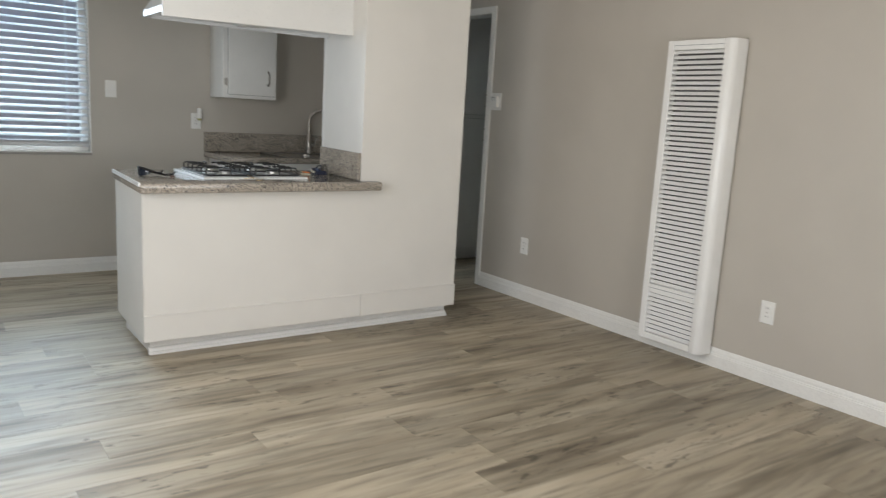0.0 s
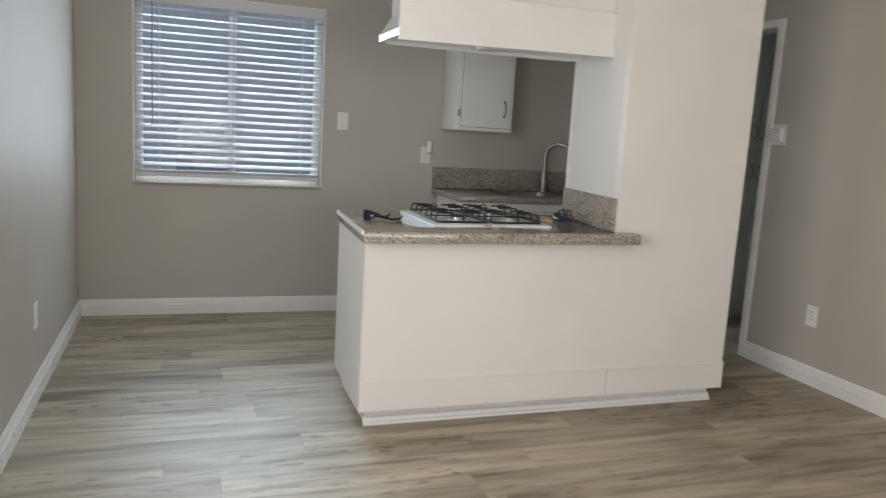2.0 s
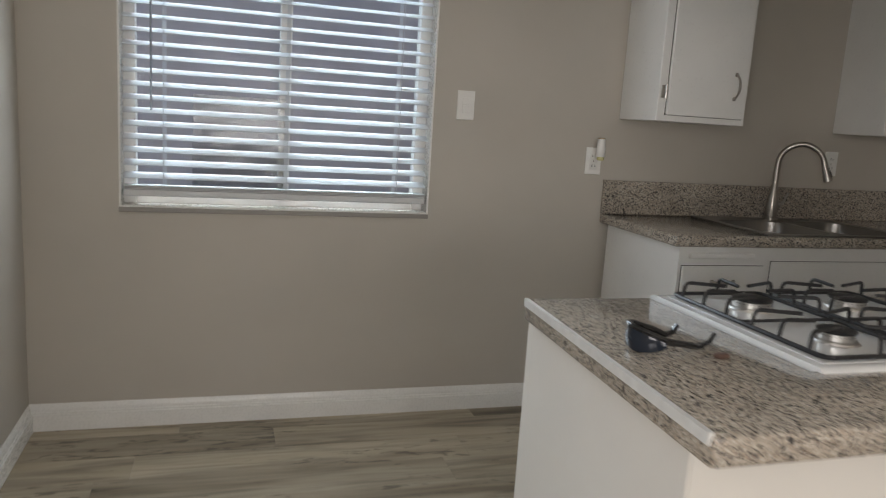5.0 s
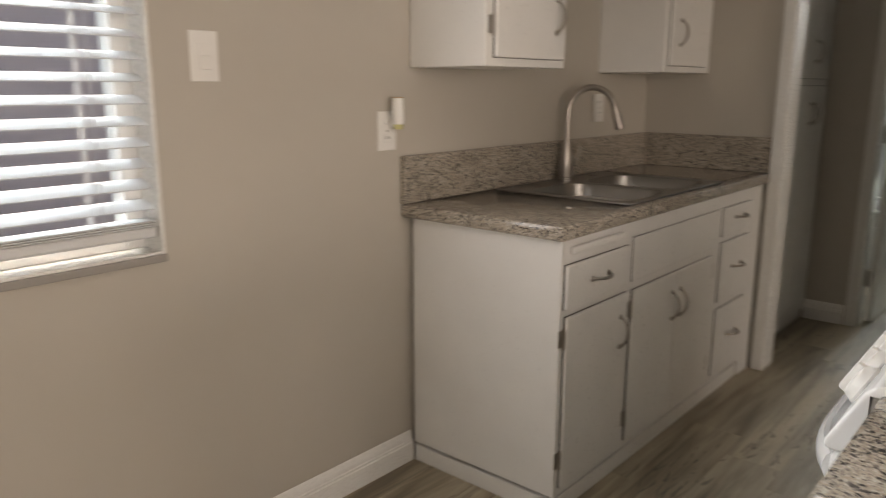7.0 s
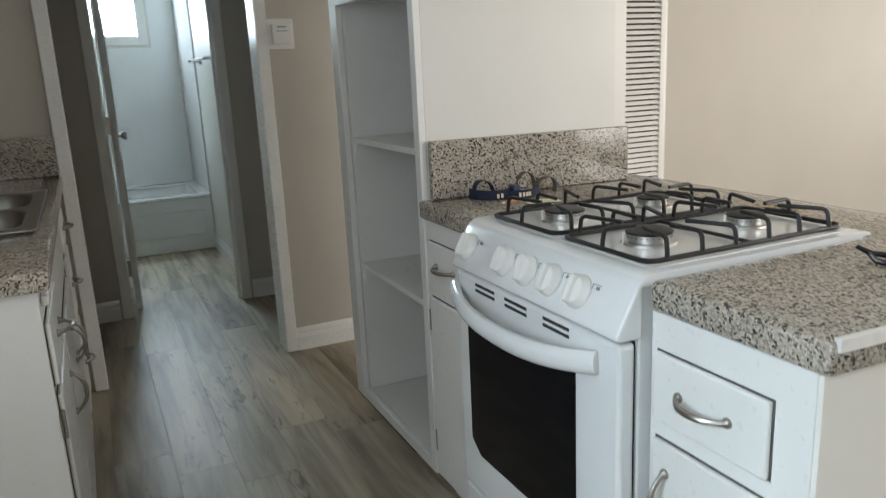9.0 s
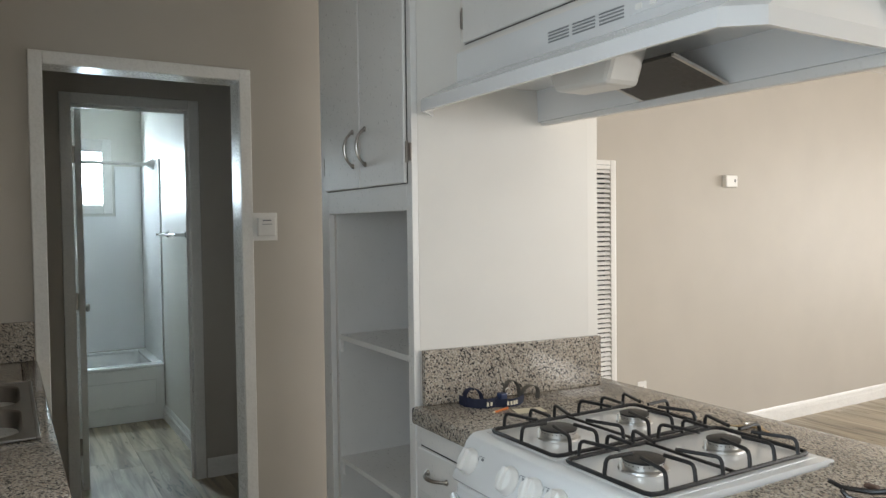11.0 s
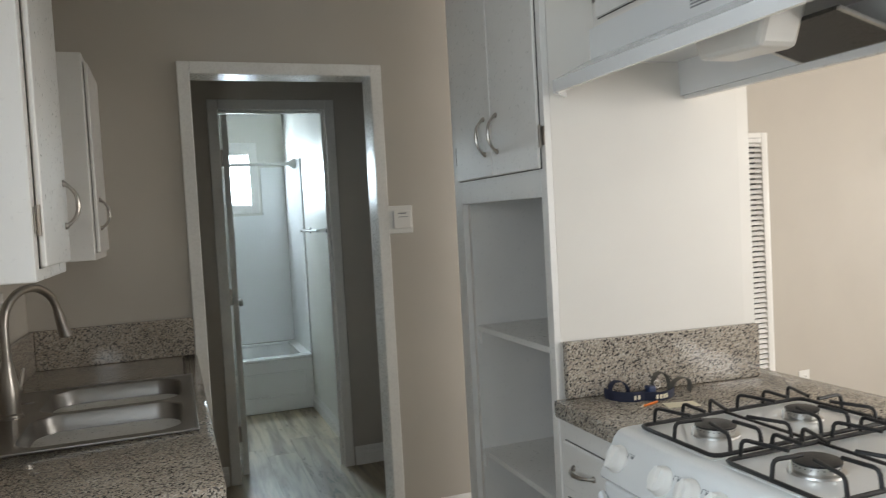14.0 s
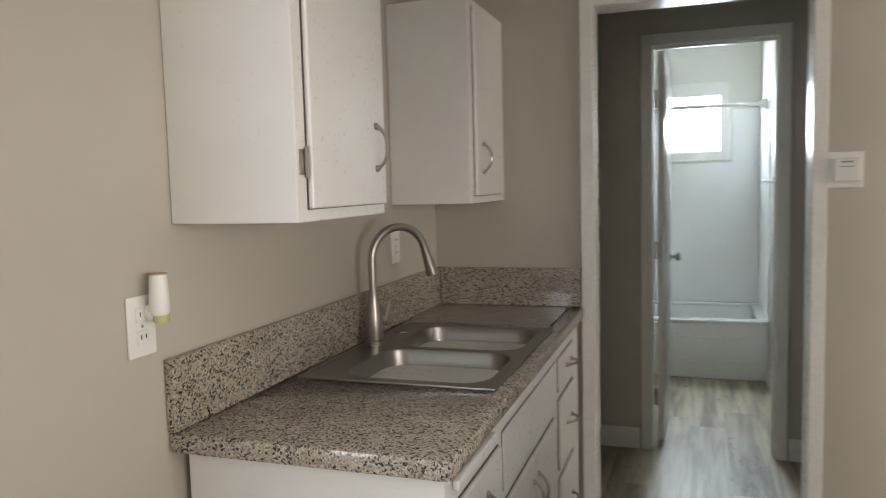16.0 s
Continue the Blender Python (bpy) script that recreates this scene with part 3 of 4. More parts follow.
for z in (0.562, 0.998):
    for x0 in (IX0 + 0.008, IX1 - 0.026):
        part("cleat", boxes((x0, x0 + 0.018, PY0 + 0.05, PF - 0.01, z - 0.045, z)), CAB, pan)
part("plinth", boxes((CX + 0.01, PX1 - 0.01, FT + 0.05, PF - 0.05, 0, 0.07)), CAB, pan)
for x0, x1, hx, gx, sd in ((2.460, 2.762, 2.718, 2.454, -1), (2.766, 3.062, 2.812, 3.068, 1)):
    d = front("door", pan, x0, x1, PF + 0.02, 1, 1.518, 2.46)
    handle(d, (hx, PF + 0.032, 1.645), ZV, N, 0.11)
    for z in (1.605, 2.35):
        hinge(d, (gx, PF + 0.02, z), N, (sd, 0, 0))

# ---- cabinet and hood over the range ----
up = thing("upper_cabinet", (1.89, 4.81, 1.89), "white hood cabinet hung above the peninsula", "cabinet")
part("body", boxes((1.345, 2.425, 4.676, 4.944, 1.892, ZC - 0.002), bev=0.003), CREAM, up)
part("apron_board", prism(bmesh.new(), [(1.338, 1.682), (2.412, 1.697), (2.412, 1.898), (1.338, 1.898)], "y", 4.652, 4.676, bev=0.003), CAB, up, "white board across the living room side")
for x0, x1, hx, gx in ((1.918, 2.395, 1.975, 2.402), (1.39, 1.912, 1.86, 1.384)):
    d = front("door", up, x0, x1, 4.944, 1, 1.912, 2.46)
    handle(d, (hx, 4.956, 2.04), ZV, N)
    hinge(d, (gx, 4.944, 1.985), N, (1 if gx > 2 else -1, 0, 0))
for x, z in ((1.372, 1.882), (1.372, 1.765), (1.93, 1.882), (2.405, 1.77)):
    part("screw_hole", lathe(bmesh.new(), (x, 4.6545, z), S, [(0, 0.003), (0.0008, 0.003)], 8), DARK, up)

hood = thing("range_hood", (1.9, 4.83, 1.735), "white enamelled under-cabinet range hood", "range hood")

def rings_mesh(rings):
    """Skins a stack of outlines, each a height and its corners."""
    bm = bmesh.new()
    rows = [[bm.verts.new((x, y, z)) for x, y in pts] for z, pts in rings]
    for a, c in zip(rows, rows[1:]):
        for k in range(len(a)):
            bm.faces.new((a[k], a[(k + 1) % len(a)], c[(k + 1) % len(c)], c[k]))
    bm.faces.new(rows[0][::-1])
    bm.faces.new(rows[-1])
    return bm


upper = [(2.405, 4.679), (2.430, 4.957), (2.40, 4.957), (1.42, 4.957), (1.372, 4.93), (1.372, 4.679)]
lower = [(2.405, 4.679), (2.436, 5.035), (2.365, 5.11), (1.395, 5.11), (1.345, 5.05), (1.345, 4.679)]
lip = [(2.434, 4.688), (2.434, 5.030), (2.362, 5.10), (1.399, 5.10), (1.354, 5.047), (1.354, 4.688)]
roof_in = [(2.430, 4.692), (2.430, 4.945), (2.39, 4.945), (1.44, 4.945), (1.39, 4.92), (1.39, 4.692)]
part("shell", rings_mesh([(1.889, upper), (1.808, upper), (1.738, lower), (1.706, lower), (1.706, lip), (1.724, lip), (1.800, roof_in)]), ENAMEL, hood)
for g in range(3):
    for k in range(4):
        x0 = 2.007 - g * 0.0885
        part("vent_slot", boxes((x0 - 0.075, x0, 4.9565, 4.9585, 1.829 + k * 0.0075, 1.8325 + k * 0.0075)), PRINT, hood)
part("switch_plate", boxes((1.56, 1.738, 4.9565, 4.960, 1.828, 1.858), bev=0.001), ENAMEL, hood)
part("badge", boxes((1.60, 1.642, 4.960, 4.9615, 1.842, 1.85)), PRINT, hood, "small grey maker's plate")
for x in (1.66, 1.70):
    part("switch", boxes((x, x + 0.018, 4.960, 4.963, 1.834, 1.846), bev=0.001), PLASTIC, hood)
part("lamp_lens", prism(bmesh.new(), [(2.02, 1.790), (1.985, 1.708), (1.81, 1.700), (1.775, 1.790)], "y", 4.86, 4.96, bev=0.012), LENS, hood, "cloudy plastic lamp lens")
tilted = [(4.702, 1.703), (4.868, 1.748), (4.865, 1.757), (4.699, 1.712)]
part("filter", prism(bmesh.new(), tilted, "x", 1.705, 1.950), MESHM, hood, "greasy aluminium mesh filter")
for x0 in (1.697, 1.950):
    part("filter_rim", prism(bmesh.new(), [(4.700, 1.701), (4.872, 1.747), (4.8705, 1.753), (4.6985, 1.707)], "x", x0, x0 + 0.008), ALU, hood)

# ---- gas range ----
RX0, RX1 = 1.518, 2.102
rng = thing("gas_range", (1.82, 4.9, 0), "white free-standing four-burner gas range", "range")
part("body", boxes((RX0 + 0.006, RX1 - 0.006, 4.62, 5.1355, 0.06, 0.912), bev=0.004), ENAMEL, rng)
bm = bmesh.new()
prism(bm, [(4.588, 0.9135), (4.588, 0.924), (4.591, 0.928), (4.597, 0.931), (4.605, 0.932), (5.108, 0.932), (5.122, 0.930), (5.134, 0.925), (5.143, 0.916), (5.180, 0.846), (5.184, 0.838), (5.184, 0.832), (5.181, 0.828), (5.174, 0.826), (5.136, 0.826), (5.136, 0.9135)], "x", RX0, RX1)
ends = [e for e in bm.edges if len(e.link_faces) == 2 and abs(e.verts[0].co.x - e.verts[1].co.x) < 1e-6 and min(v.co.y for v in e.verts) > 5.10 and max(v.co.y for v in e.verts) > 5.137]
bmesh.ops.bevel(bm, geom=ends, offset=0.0045, segments=3, affect="EDGES", profile=0.5)
part("cooktop", bm, ENAMEL, rng, smooth=True)
well = boxes((1.54, 1.80, 4.615, 5.098, 0.9322, 0.9335), (1.82, 2.08, 4.615, 5.098, 0.9322, 0.9335), bev=0.0004)
part("well", well, ENAMEL, rng)
for i in range(3):
    for x0 in (1.62, 1.85):
        part("vent_slot", boxes((x0, x0 + 0.13, 4.5875, 4.5885, 0.9155 + 0.0035 * i, 0.9170 + 0.0035 * i)), DARK, rng)
KN = Vector((0, 0.884, 0.467)).normalized()
KA = Matrix.Rotation(math.asin(0.467), 3, "X")
for i, x in enumerate((2.055, 1.898, 1.815, 1.735, 1.648)):
    c = Vector((x, 5.1635, 0.8785))
    kb = part("knob", lathe(bmesh.new(), c, KN, [(-0.002, 0.0315), (0.004, 0.0315), (0.006, 0.0295), (0.013, 0.0275), (0.0175, 0.0245), (0.0195, 0.018), (0.020, 0.0)], 28), PLASTIC, rng, "white round control knob", smooth=True)
    grip = bmesh.new()
    box(grip, x - 0.0075, x + 0.0075, c.y + 0.006, c.y + 0.029, c.z - 0.026, c.z + 0.026, bev=0.006)
    bmesh.ops.rotate(grip, verts=grip.verts, cent=c, matrix=KA)
    part("grip", grip, PLASTIC, kb, smooth=True)
    for nm, rects in (("mark", ((-0.051, -0.030, 0.0215, 0.0228), (-0.0305, -0.0293, 0.012, 0.0215))), ("burner_symbol", ((-0.049, -0.040, 0.0135, 0.0195),))):
        mk = boxes(*[(x + u0, x + u1, c.y + 0.0004, c.y + 0.0010, c.z + w0, c.z + w1) for u0, u1, w0, w1 in rects])
        bmesh.ops.rotate(mk, verts=mk.verts, cent=c, matrix=KA)
        part(nm, mk, PRINT, rng)
# dark sheet painted in for the shade behind oven door and drawer
part("door_gap_shade", boxes((RX0 + 0.014, RX1 - 0.014, 5.1358, 5.1425, 0.075, 0.818)), DARK, rng, "dark sheet for the shaded gap behind the oven door")
bm = boxes((RX0 + 0.004, RX1 - 0.004, 5.1420, 5.176, 0.292, 0.820), bev=0.008, seg=3)
door = part("oven_door", bm, ENAMEL, rng, "white oven door with a black glass window")
part("oven_window", prism(bmesh.new(), [(1.640, 0.738), (2.045, 0.738), (2.045, 0.425), (2.005, 0.395), (1.680, 0.395), (1.640, 0.425)], "y", 5.1755, 5.179), OVENGLASS, door, "black glass oven window")
bm = bmesh.new()
pts = []
for k in range(17):
    u = k / 16 * 2 - 1
    pts.append((1.836 + u * 0.262, 5.180 + 0.046 * (1 - abs(u) ** 2.6), 0.772 - 0.014 * (1 - u * u)))
tube(bm, pts, 0.0135, 12)
for v in bm.verts:
    v.co.z = 0.765 + (v.co.z - 0.765) * 1.6
part("door_handle", bm, ENAMEL, door, "bowed white door handle", smooth=True)
for x0 in (1.66, 1.80, 1.925):
    for z in (0.790, 0.803):
        part("vent_slot", boxes((x0, x0 + 0.082, 5.1755, 5.1775, z, z + 0.006)), DARK, door)
part("drawer", boxes((RX0 + 0.004, RX1 - 0.004, 5.1420, 5.172, 0.075, 0.284), bev=0.006, seg=3), ENAMEL, rng, "white storage drawer")
for x in (RX0 + 0.04, RX1 - 0.04):
    for y in (4.7, 5.08):
        part("foot", lathe(bmesh.new(), (x, y, 0), ZV, [(0.038, 0.018), (0.05, 0.018), (0.06, 0.012)], 12), BLACK, rng)
for x in (1.682, 1.952):
    for y, r in ((4.980, 0.040), (4.735, 0.033)):
        bz = part("burner", lathe(bmesh.new(), (x, y, 0.9335), ZV, [(0, r + 0.012), (0.004, r + 0.010), (0.006, r), (0.018, r), (0.019, r - 0.006)], 28), ALU, rng, "aluminium burner ring", smooth=True)
        part("cap", lathe(bmesh.new(), (x, y, 0.953), ZV, [(0, r + 0.003), (0.004, r + 0.004), (0.007, r - 0.004), (0.008, 0.002)], 28), BLACK, bz, "black enamelled burner cap", smooth=True)
        ports = bmesh.new()
        for k in range(24):
            ang = k * math.pi / 12
            u, w = math.cos(ang), math.sin(ang)
            tube(ports, [(x + u * (r - 0.002), y + w * (r - 0.002), 0.9475), (x + u * (r + 0.0012), y + w * (r + 0.0012), 0.9475)], 0.0013, 4)
        part("ports", ports, DARK, bz, "ring of dark burner ports")
        part("igniter", tube(bmesh.new(), [(x + 0.015, y + r + 0.008, 0.934), (x + 0.015, y + r + 0.008, 0.957)], 0.0025, 6), PLASTIC, bz)


def grate(x0, x1, y0, y1):
    """A wire frame with bent fingers standing up and reaching inwards."""
    bm = bmesh.new()
    zb, zt, r, c = 0.940, 0.976, 0.0047, 0.018
    ring = [(x0 + c, y0), (x1 - c, y0), (x1 - c * 0.3, y0 + c * 0.3), (x1, y0 + c), (x1, y1 - c), (x1 - c * 0.3, y1 - c * 0.3), (x1 - c, y1), (x0 + c, y1), (x0 + c * 0.3, y1 - c * 0.3), (x0, y1 - c), (x0, y0 + c), (x0 + c * 0.3, y0 + c * 0.3)]
    tube(bm, [(x, y, zb) for x, y in ring + ring[:1]], r, 8)
    ym, xm = (y0 + y1) / 2, (x0 + x1) / 2

    def finger(p, q):
        p, q = Vector((*p, zb)), Vector((*q, zt - 0.002))
        d = (q - p) * Vector((1, 1, 0))
        d.normalize()
        up = Vector((0, 0, zt - zb))
        tube(bm, [p, p + up * 0.35 + d * 0.001, p + up * 0.75 + d * 0.003, p + up * 0.93 + d * 0.007, p + up + d * 0.014, q], r * 0.9, 8)

    for cy in ((y0 + ym) / 2, (y1 + ym) / 2):
        for dy in (-0.078, 0.0, 0.078):
            for s, xe in ((1, x0), (-1, x1)):
                finger((xe, cy + dy), (xe + s * (0.092 if dy else 0.078), cy + dy * 0.62))
    for ye, s in ((y0, 1), (y1, -1)):
        finger((xm, ye), (xm, ye + s * 0.072))
    tube(bm, [(x0, ym, zb), (xm, ym, zb), (x1, ym, zb)], r * 0.8, 6)
    return bm


for x0, x1 in ((1.552, 1.795), (1.822, 2.068)):
    part("grate", grate(x0, x1, 4.622, 5.094), BLACK, rng, "black wire pan grate", smooth=True)
rng.location.z -= 0.038   # the feet are screwed in

# ---- sink run ----
FY = 6.02
sc = thing("sink_cabinet", (3.0, 6.3, 0), "white painted sink base cabinet with nickel pulls", "cabinet")
part("body", boxes((2.20, 3.71, FY, YN - 0.02, 0.07, 0.852), bev=0.002), CAB, sc)
part("plinth", boxes((2.2035, 3.70, FY + 0.006, YN - 0.02, 0, 0.058), bev=0.002), CAB, sc)
# near-black filler paints the shadow line between body and plinth
part("plinth_shadow_line", boxes((2.215, 3.69, FY + 0.02, YN - 0.03, 0.058, 0.07)), DARK, sc)
part("filler", boxes((3.71, XE - 0.018, FY - 0.002, FY + 0.02, 0.0, 0.852), bev=0.003), CAB, sc)
part("bread_board", boxes((2.24, 2.535, FY - 0.016, FY - 0.0005, 0.806, 0.828), bev=0.006, seg=3), CAB, sc, "edge of a pull-out bread board")
d = front("drawer", sc, 2.215, 2.585, FY, -1, 0.650, 0.777)
handle(d, (2.40, FY - 0.012, 0.716), EX, S)
front("false_front", sc, 2.622, 3.335, FY, -1, 0.652, 0.795, 0.006)
d = front("door", sc, 2.222, 2.585, FY, -1, 0.098, 0.625)
handle(d, (2.54, FY - 0.012, 0.505), ZV, S)
for z in (0.565, 0.19):
    hinge(d, (2.215, FY, z), S, (-1, 0, 0))
for x0, x1, hx, gx, sd in ((2.625, 2.955, 2.925, 2.618, -1), (2.960, 3.29, 2.99, 3.297, 1)):
    d = front("door", sc, x0, x1, FY, -1, 0.098, 0.622)
    handle(d, (hx, FY - 0.012, 0.505), ZV, S)
    for z in (0.56, 0.18):
        hinge(d, (gx, FY, z), S, (sd, 0, 0))
for z0, z1 in ((0.682, 0.795), (0.412, 0.655), (0.10, 0.380)):
    d = front("drawer", sc, 3.375, 3.685, FY, -1, z0, z1)
    handle(d, (3.545, FY - 0.012, (z0 + z1) / 2 + 0.01), EX, S)

SX0, SX1, SY0, SY1 = 2.612, 3.378, 6.032, 6.552
bm = bmesh.new()
CXL, CXR, CYF, CYB = 2.163, XE - 0.001, 5.994, YN - 0.001
g = 0.02
prism(bm, [(CXL, CYF), (CXR, CYF), (CXR, SY0 + g), (SX0 + g, SY0 + g), (SX0 + g, CYB), (CXL, CYB)], "z", 0.853, 0.896, bev=0.009)
prism(bm, [(SX0 + g, SY1 - g), (SX1 - g, SY1 - g), (SX1 - g, SY0 + g), (CXR, SY0 + g), (CXR, CYB), (SX0 + g, CYB)], "z", 0.853, 0.896)
stop_ = tagged(finish("worktop", bm, GRANITE, smooth=True), "beige and grey speckled granite worktop round the sink", "worktop")
part("splash", boxes((2.163, CXR, YN - 0.022, YN - 0.001, 0.8965, 1.048), bev=0.003), GRANITE, stop_, "granite splash along the wall")
part("side_splash", boxes((XE - 0.022, XE - 0.001, 6.003, YN - 0.0225, 0.8965, 1.048), bev=0.003), GRANITE, stop_, "granite splash beside the doorway")


def bowl(bm, x0, x1, y0, y1, top, depth, seg=5):
    """A rounded sink bowl, open above."""
    rings = []
    for inset, z, r in ((0.0, top, 0.075), (0.003, top - 0.004, 0.075), (0.008, top - depth * 0.3, 0.075), (0.016, top - depth * 0.62, 0.075), (0.030, top - depth * 0.84, 0.08), (0.055, top - depth * 0.96, 0.08), (0.10, top - depth, 0.07)):
        ring = []
        for cx, cy, a0 in ((x1 - inset - r, y1 - inset - r, 0), (x0 + inset + r, y1 - inset - r, 90), (x0 + inset + r, y0 + inset + r, 180), (x1 - inset - r, y0 + inset + r, 270)):
            for k in range(seg + 1):
                a = radians(a0 + 90 * k / seg)
                ring.append(bm.verts.new((cx + r * math.cos(a), cy + r * math.sin(a), z)))
        rings.append(ring)
    for a, b in zip(rings, rings[1:]):
        for k in range(len(a)):
            bm.faces.new((a[k], a[(k + 1) % len(a)], b[(k + 1) % len(b)], b[k]))
    bm.faces.new(rings[-1])
    return rings[0]


sink = thing("kitchen_sink", (3.0, 6.3, 0.71), "brushed stainless steel double-bowl drop-in sink", "sink")
bm = bmesh.new()
mid = 3.00
bowls = ((SX0 + 0.035, mid - 0.012, SY0 + 0.032, SY1 - 0.095), (mid + 0.012, SX1 - 0.035, SY0 + 0.032, SY1 - 0.095))
zt = 0.9005
xs = [SX0, SX0 + 0.035, mid - 0.012, mid + 0.012, SX1 - 0.035, SX1]
ys = [SY0, SY0 + 0.032, SY1 - 0.095, SY1]
for i in range(5):
    for j in range(3):
        if j == 1 and i in (1, 3):
            continue
        vs = [bm.verts.new((x, y, zt)) for x, y in ((xs[i], ys[j]), (xs[i + 1], ys[j]), (xs[i + 1], ys[j + 1]), (xs[i], ys[j + 1]))]
        bm.faces.new(vs)
for x0, x1, y0, y1 in bowls:
    top = bowl(bm, x0, x1, y0, y1, zt, 0.17)
    for c, (sx, sy) in enumerate(((x1, y1), (x0, y1), (x0, y0), (x1, y0))):
        corner = bm.verts.new((sx, sy, zt))
        for k in range(5):
            bm.faces.new((corner, top[c * 6 + k + 1], top[c * 6 + k]))
bmesh.ops.remove_doubles(bm, verts=bm.verts, dist=0.0002)
part("basin", bm, STEEL, sink, smooth=True)
part("rim", boxes((SX0 - 0.004, SX1 + 0.004, SY0 - 0.004, SY0 + 0.006, 0.8965, 0.9025), (SX0 - 0.004, SX1 + 0.004, SY1 - 0.006, SY1 + 0.004, 0.8965, 0.9025), (SX0 - 0.004, SX0 + 0.006, SY0 + 0.006, SY1 - 0.006, 0.8965, 0.9025), (SX1 - 0.006, SX1 + 0.004, SY0 + 0.006, SY1 - 0.006, 0.8965, 0.9025), bev=0.002), STEEL, sink)
for x0, x1, y0, y1 in bowls:
    part("drain", lathe(bmesh.new(), ((x0 + x1) / 2, (y0 + y1) / 2, zt - 0.1698), ZV, [(0, 0.045), (0.003, 0.044), (0.0035, 0.03), (0.001, 0.028)], 24), STEEL, sink, smooth=True)
part("hole_cover", lathe(bmesh.new(), (3.21, 6.51, 0.9005), ZV, [(0, 0.022), (0.003, 0.021), (0.005, 0.012)], 20), STEEL, sink, smooth=True)

fau = thing("kitchen_faucet", (3.02, 6.525, 0.901), "brushed nickel pull-down gooseneck faucet", "faucet")
FX, FYY = 3.02, 6.52
part("base_ring", lathe(bmesh.new(), (FX, FYY, 0.9006), ZV, [(0, 0.034), (0.003, 0.034), (0.0055, 0.031)], 24), NICKEL, fau, smooth=True)
part("base", lathe(bmesh.new(), (FX, FYY, 0.906), ZV, [(0, 0.031), (0.005, 0.031), (0.009, 0.026), (0.04, 0.0275), (0.075, 0.0265), (0.105, 0.022), (0.135, 0.017), (0.152, 0.0145), (0.155, 0.0135)], 24), NICKEL, fau, smooth=True)
FD = Vector((0.80, -0.60, 0)).normalized()
pts, rad = [], 0.098
foot = Vector((FX, FYY, 1.055))
pts += [foot, foot + Vector((0, 0, 0.05)), foot + Vector((0, 0, 0.105))]
cen = foot + Vector((0, 0, 0.105)) + FD * rad
for k in range(1, 15):
    a = radians(180 - 168 * k / 14)
    pts.append(cen + FD * rad * math.cos(a) + Vector((0, 0, rad * math.sin(a))))
part("spout", tube(bmesh.new(), pts, 0.0125, 12), NICKEL, fau, smooth=True)
end, way = pts[-1], (pts[-1] - pts[-2]).normalized()
head = part("spray_head", tube(bmesh.new(), [end - way * 0.004, end + way * 0.02, end + way * 0.06, end + way * 0.085, end + way * 0.088], [0.0135, 0.0145, 0.0175, 0.0195, 0.016], 14), NICKEL, fau, smooth=True)
side = FD.cross(Vector((0, 0, 1)))
tip = end + way * 0.035 + FD * 0.014
part("button", tube(bmesh.new(), [tip, tip + way * 0.03], [0.006, 0.007], 8), BLACKPL, head, "black spray button")
hub = part("lever_hub", lathe(bmesh.new(), (FX + 0.020, FYY - 0.012, 0.972), (0.85, -0.5, 0), [(0, 0.014), (0.012, 0.014), (0.016, 0.010)], 16), NICKEL, fau, smooth=True)
part("lever", tube(bmesh.new(), [(FX + 0.036, FYY - 0.020, 0.972), (FX + 0.044, FYY - 0.025, 0.995), (FX + 0.056, FYY - 0.030, 1.030)], [0.006, 0.0055, 0.0045], 8), NICKEL, hub, "slim side lever", smooth=True)
part("seam_ring", lathe(bmesh.new(), (FX, FYY, 1.054), ZV, [(0, 0.0142), (0.002, 0.0146), (0.004, 0.0142)], 20), DARK, fau)

# ---- wall cabinets by the sink ----
for x0, x1, d0, d1, hx, gx, sd in ((2.212, 2.632, 2.25, 2.615, 2.560, 2.243, -1), (3.380, XE - 0.002, 3.42, 3.79, 3.49, 3.797, 1)):
    wc = thing("wall_cabinet", ((x0 + x1) / 2, 6.45, 1.335), "white painted single-door wall cabinet near the sink", "cabinet", "wall cabinets by the sink")
    part("body", boxes((x0, x1, 6.305, YN - 0.001, 1.318, 2.01), bev=0.003), CAB, wc)
    d = front("door", wc, d0, d1, 6.305, -1, 1.344, 1.985, 0.014)
    handle(d, (hx, 6.291, 1.475), ZV, S)
    for z in (1.435, 1.91):
        hinge(d, (gx, 6.305, z), S, (sd, 0, 0))

# ---- wall heater ----
ht = thing("wall_heater", (3.83, 3.295, 0.085), "tall white louvred gas wall heater", "heater")
HX, HY0, HY1, HZ0, HZ1 = 3.722, 3.080, 3.496, 0.066, 1.754
part("casing", boxes((HX + 0.012, XE - 0.017, HY1 - 0.035, HY1, HZ0, HZ1), (HX + 0.012, XE - 0.017, HY0 + 0.05, HY1 - 0.035, HZ0, HZ0 + 0.035), (HX + 0.012, XE - 0.017, HY0 + 0.05, HY1 - 0.035, HZ1 - 0.050, HZ1), (HX + 0.012, XE - 0.017, HY0 + 0.05, HY1 - 0.035, 0.345, 0.398), bev=0.006, seg=3), HEATER, ht)
part("flank", prism(bmesh.new(), [(HX + 0.001, HY0 + 0.060), (HX + 0.002, HY0 + 0.030), (HX + 0.010, HY0 + 0.012), (HX + 0.030, HY0 + 0.002), (XE - 0.018, HY0 - 0.008), (XE - 0.018, HY0 + 0.060)], "z", HZ0 + 0.002, HZ1 - 0.002, bev=0.003), HEATER, ht, "smoothly rounded side of the casing", smooth=True)
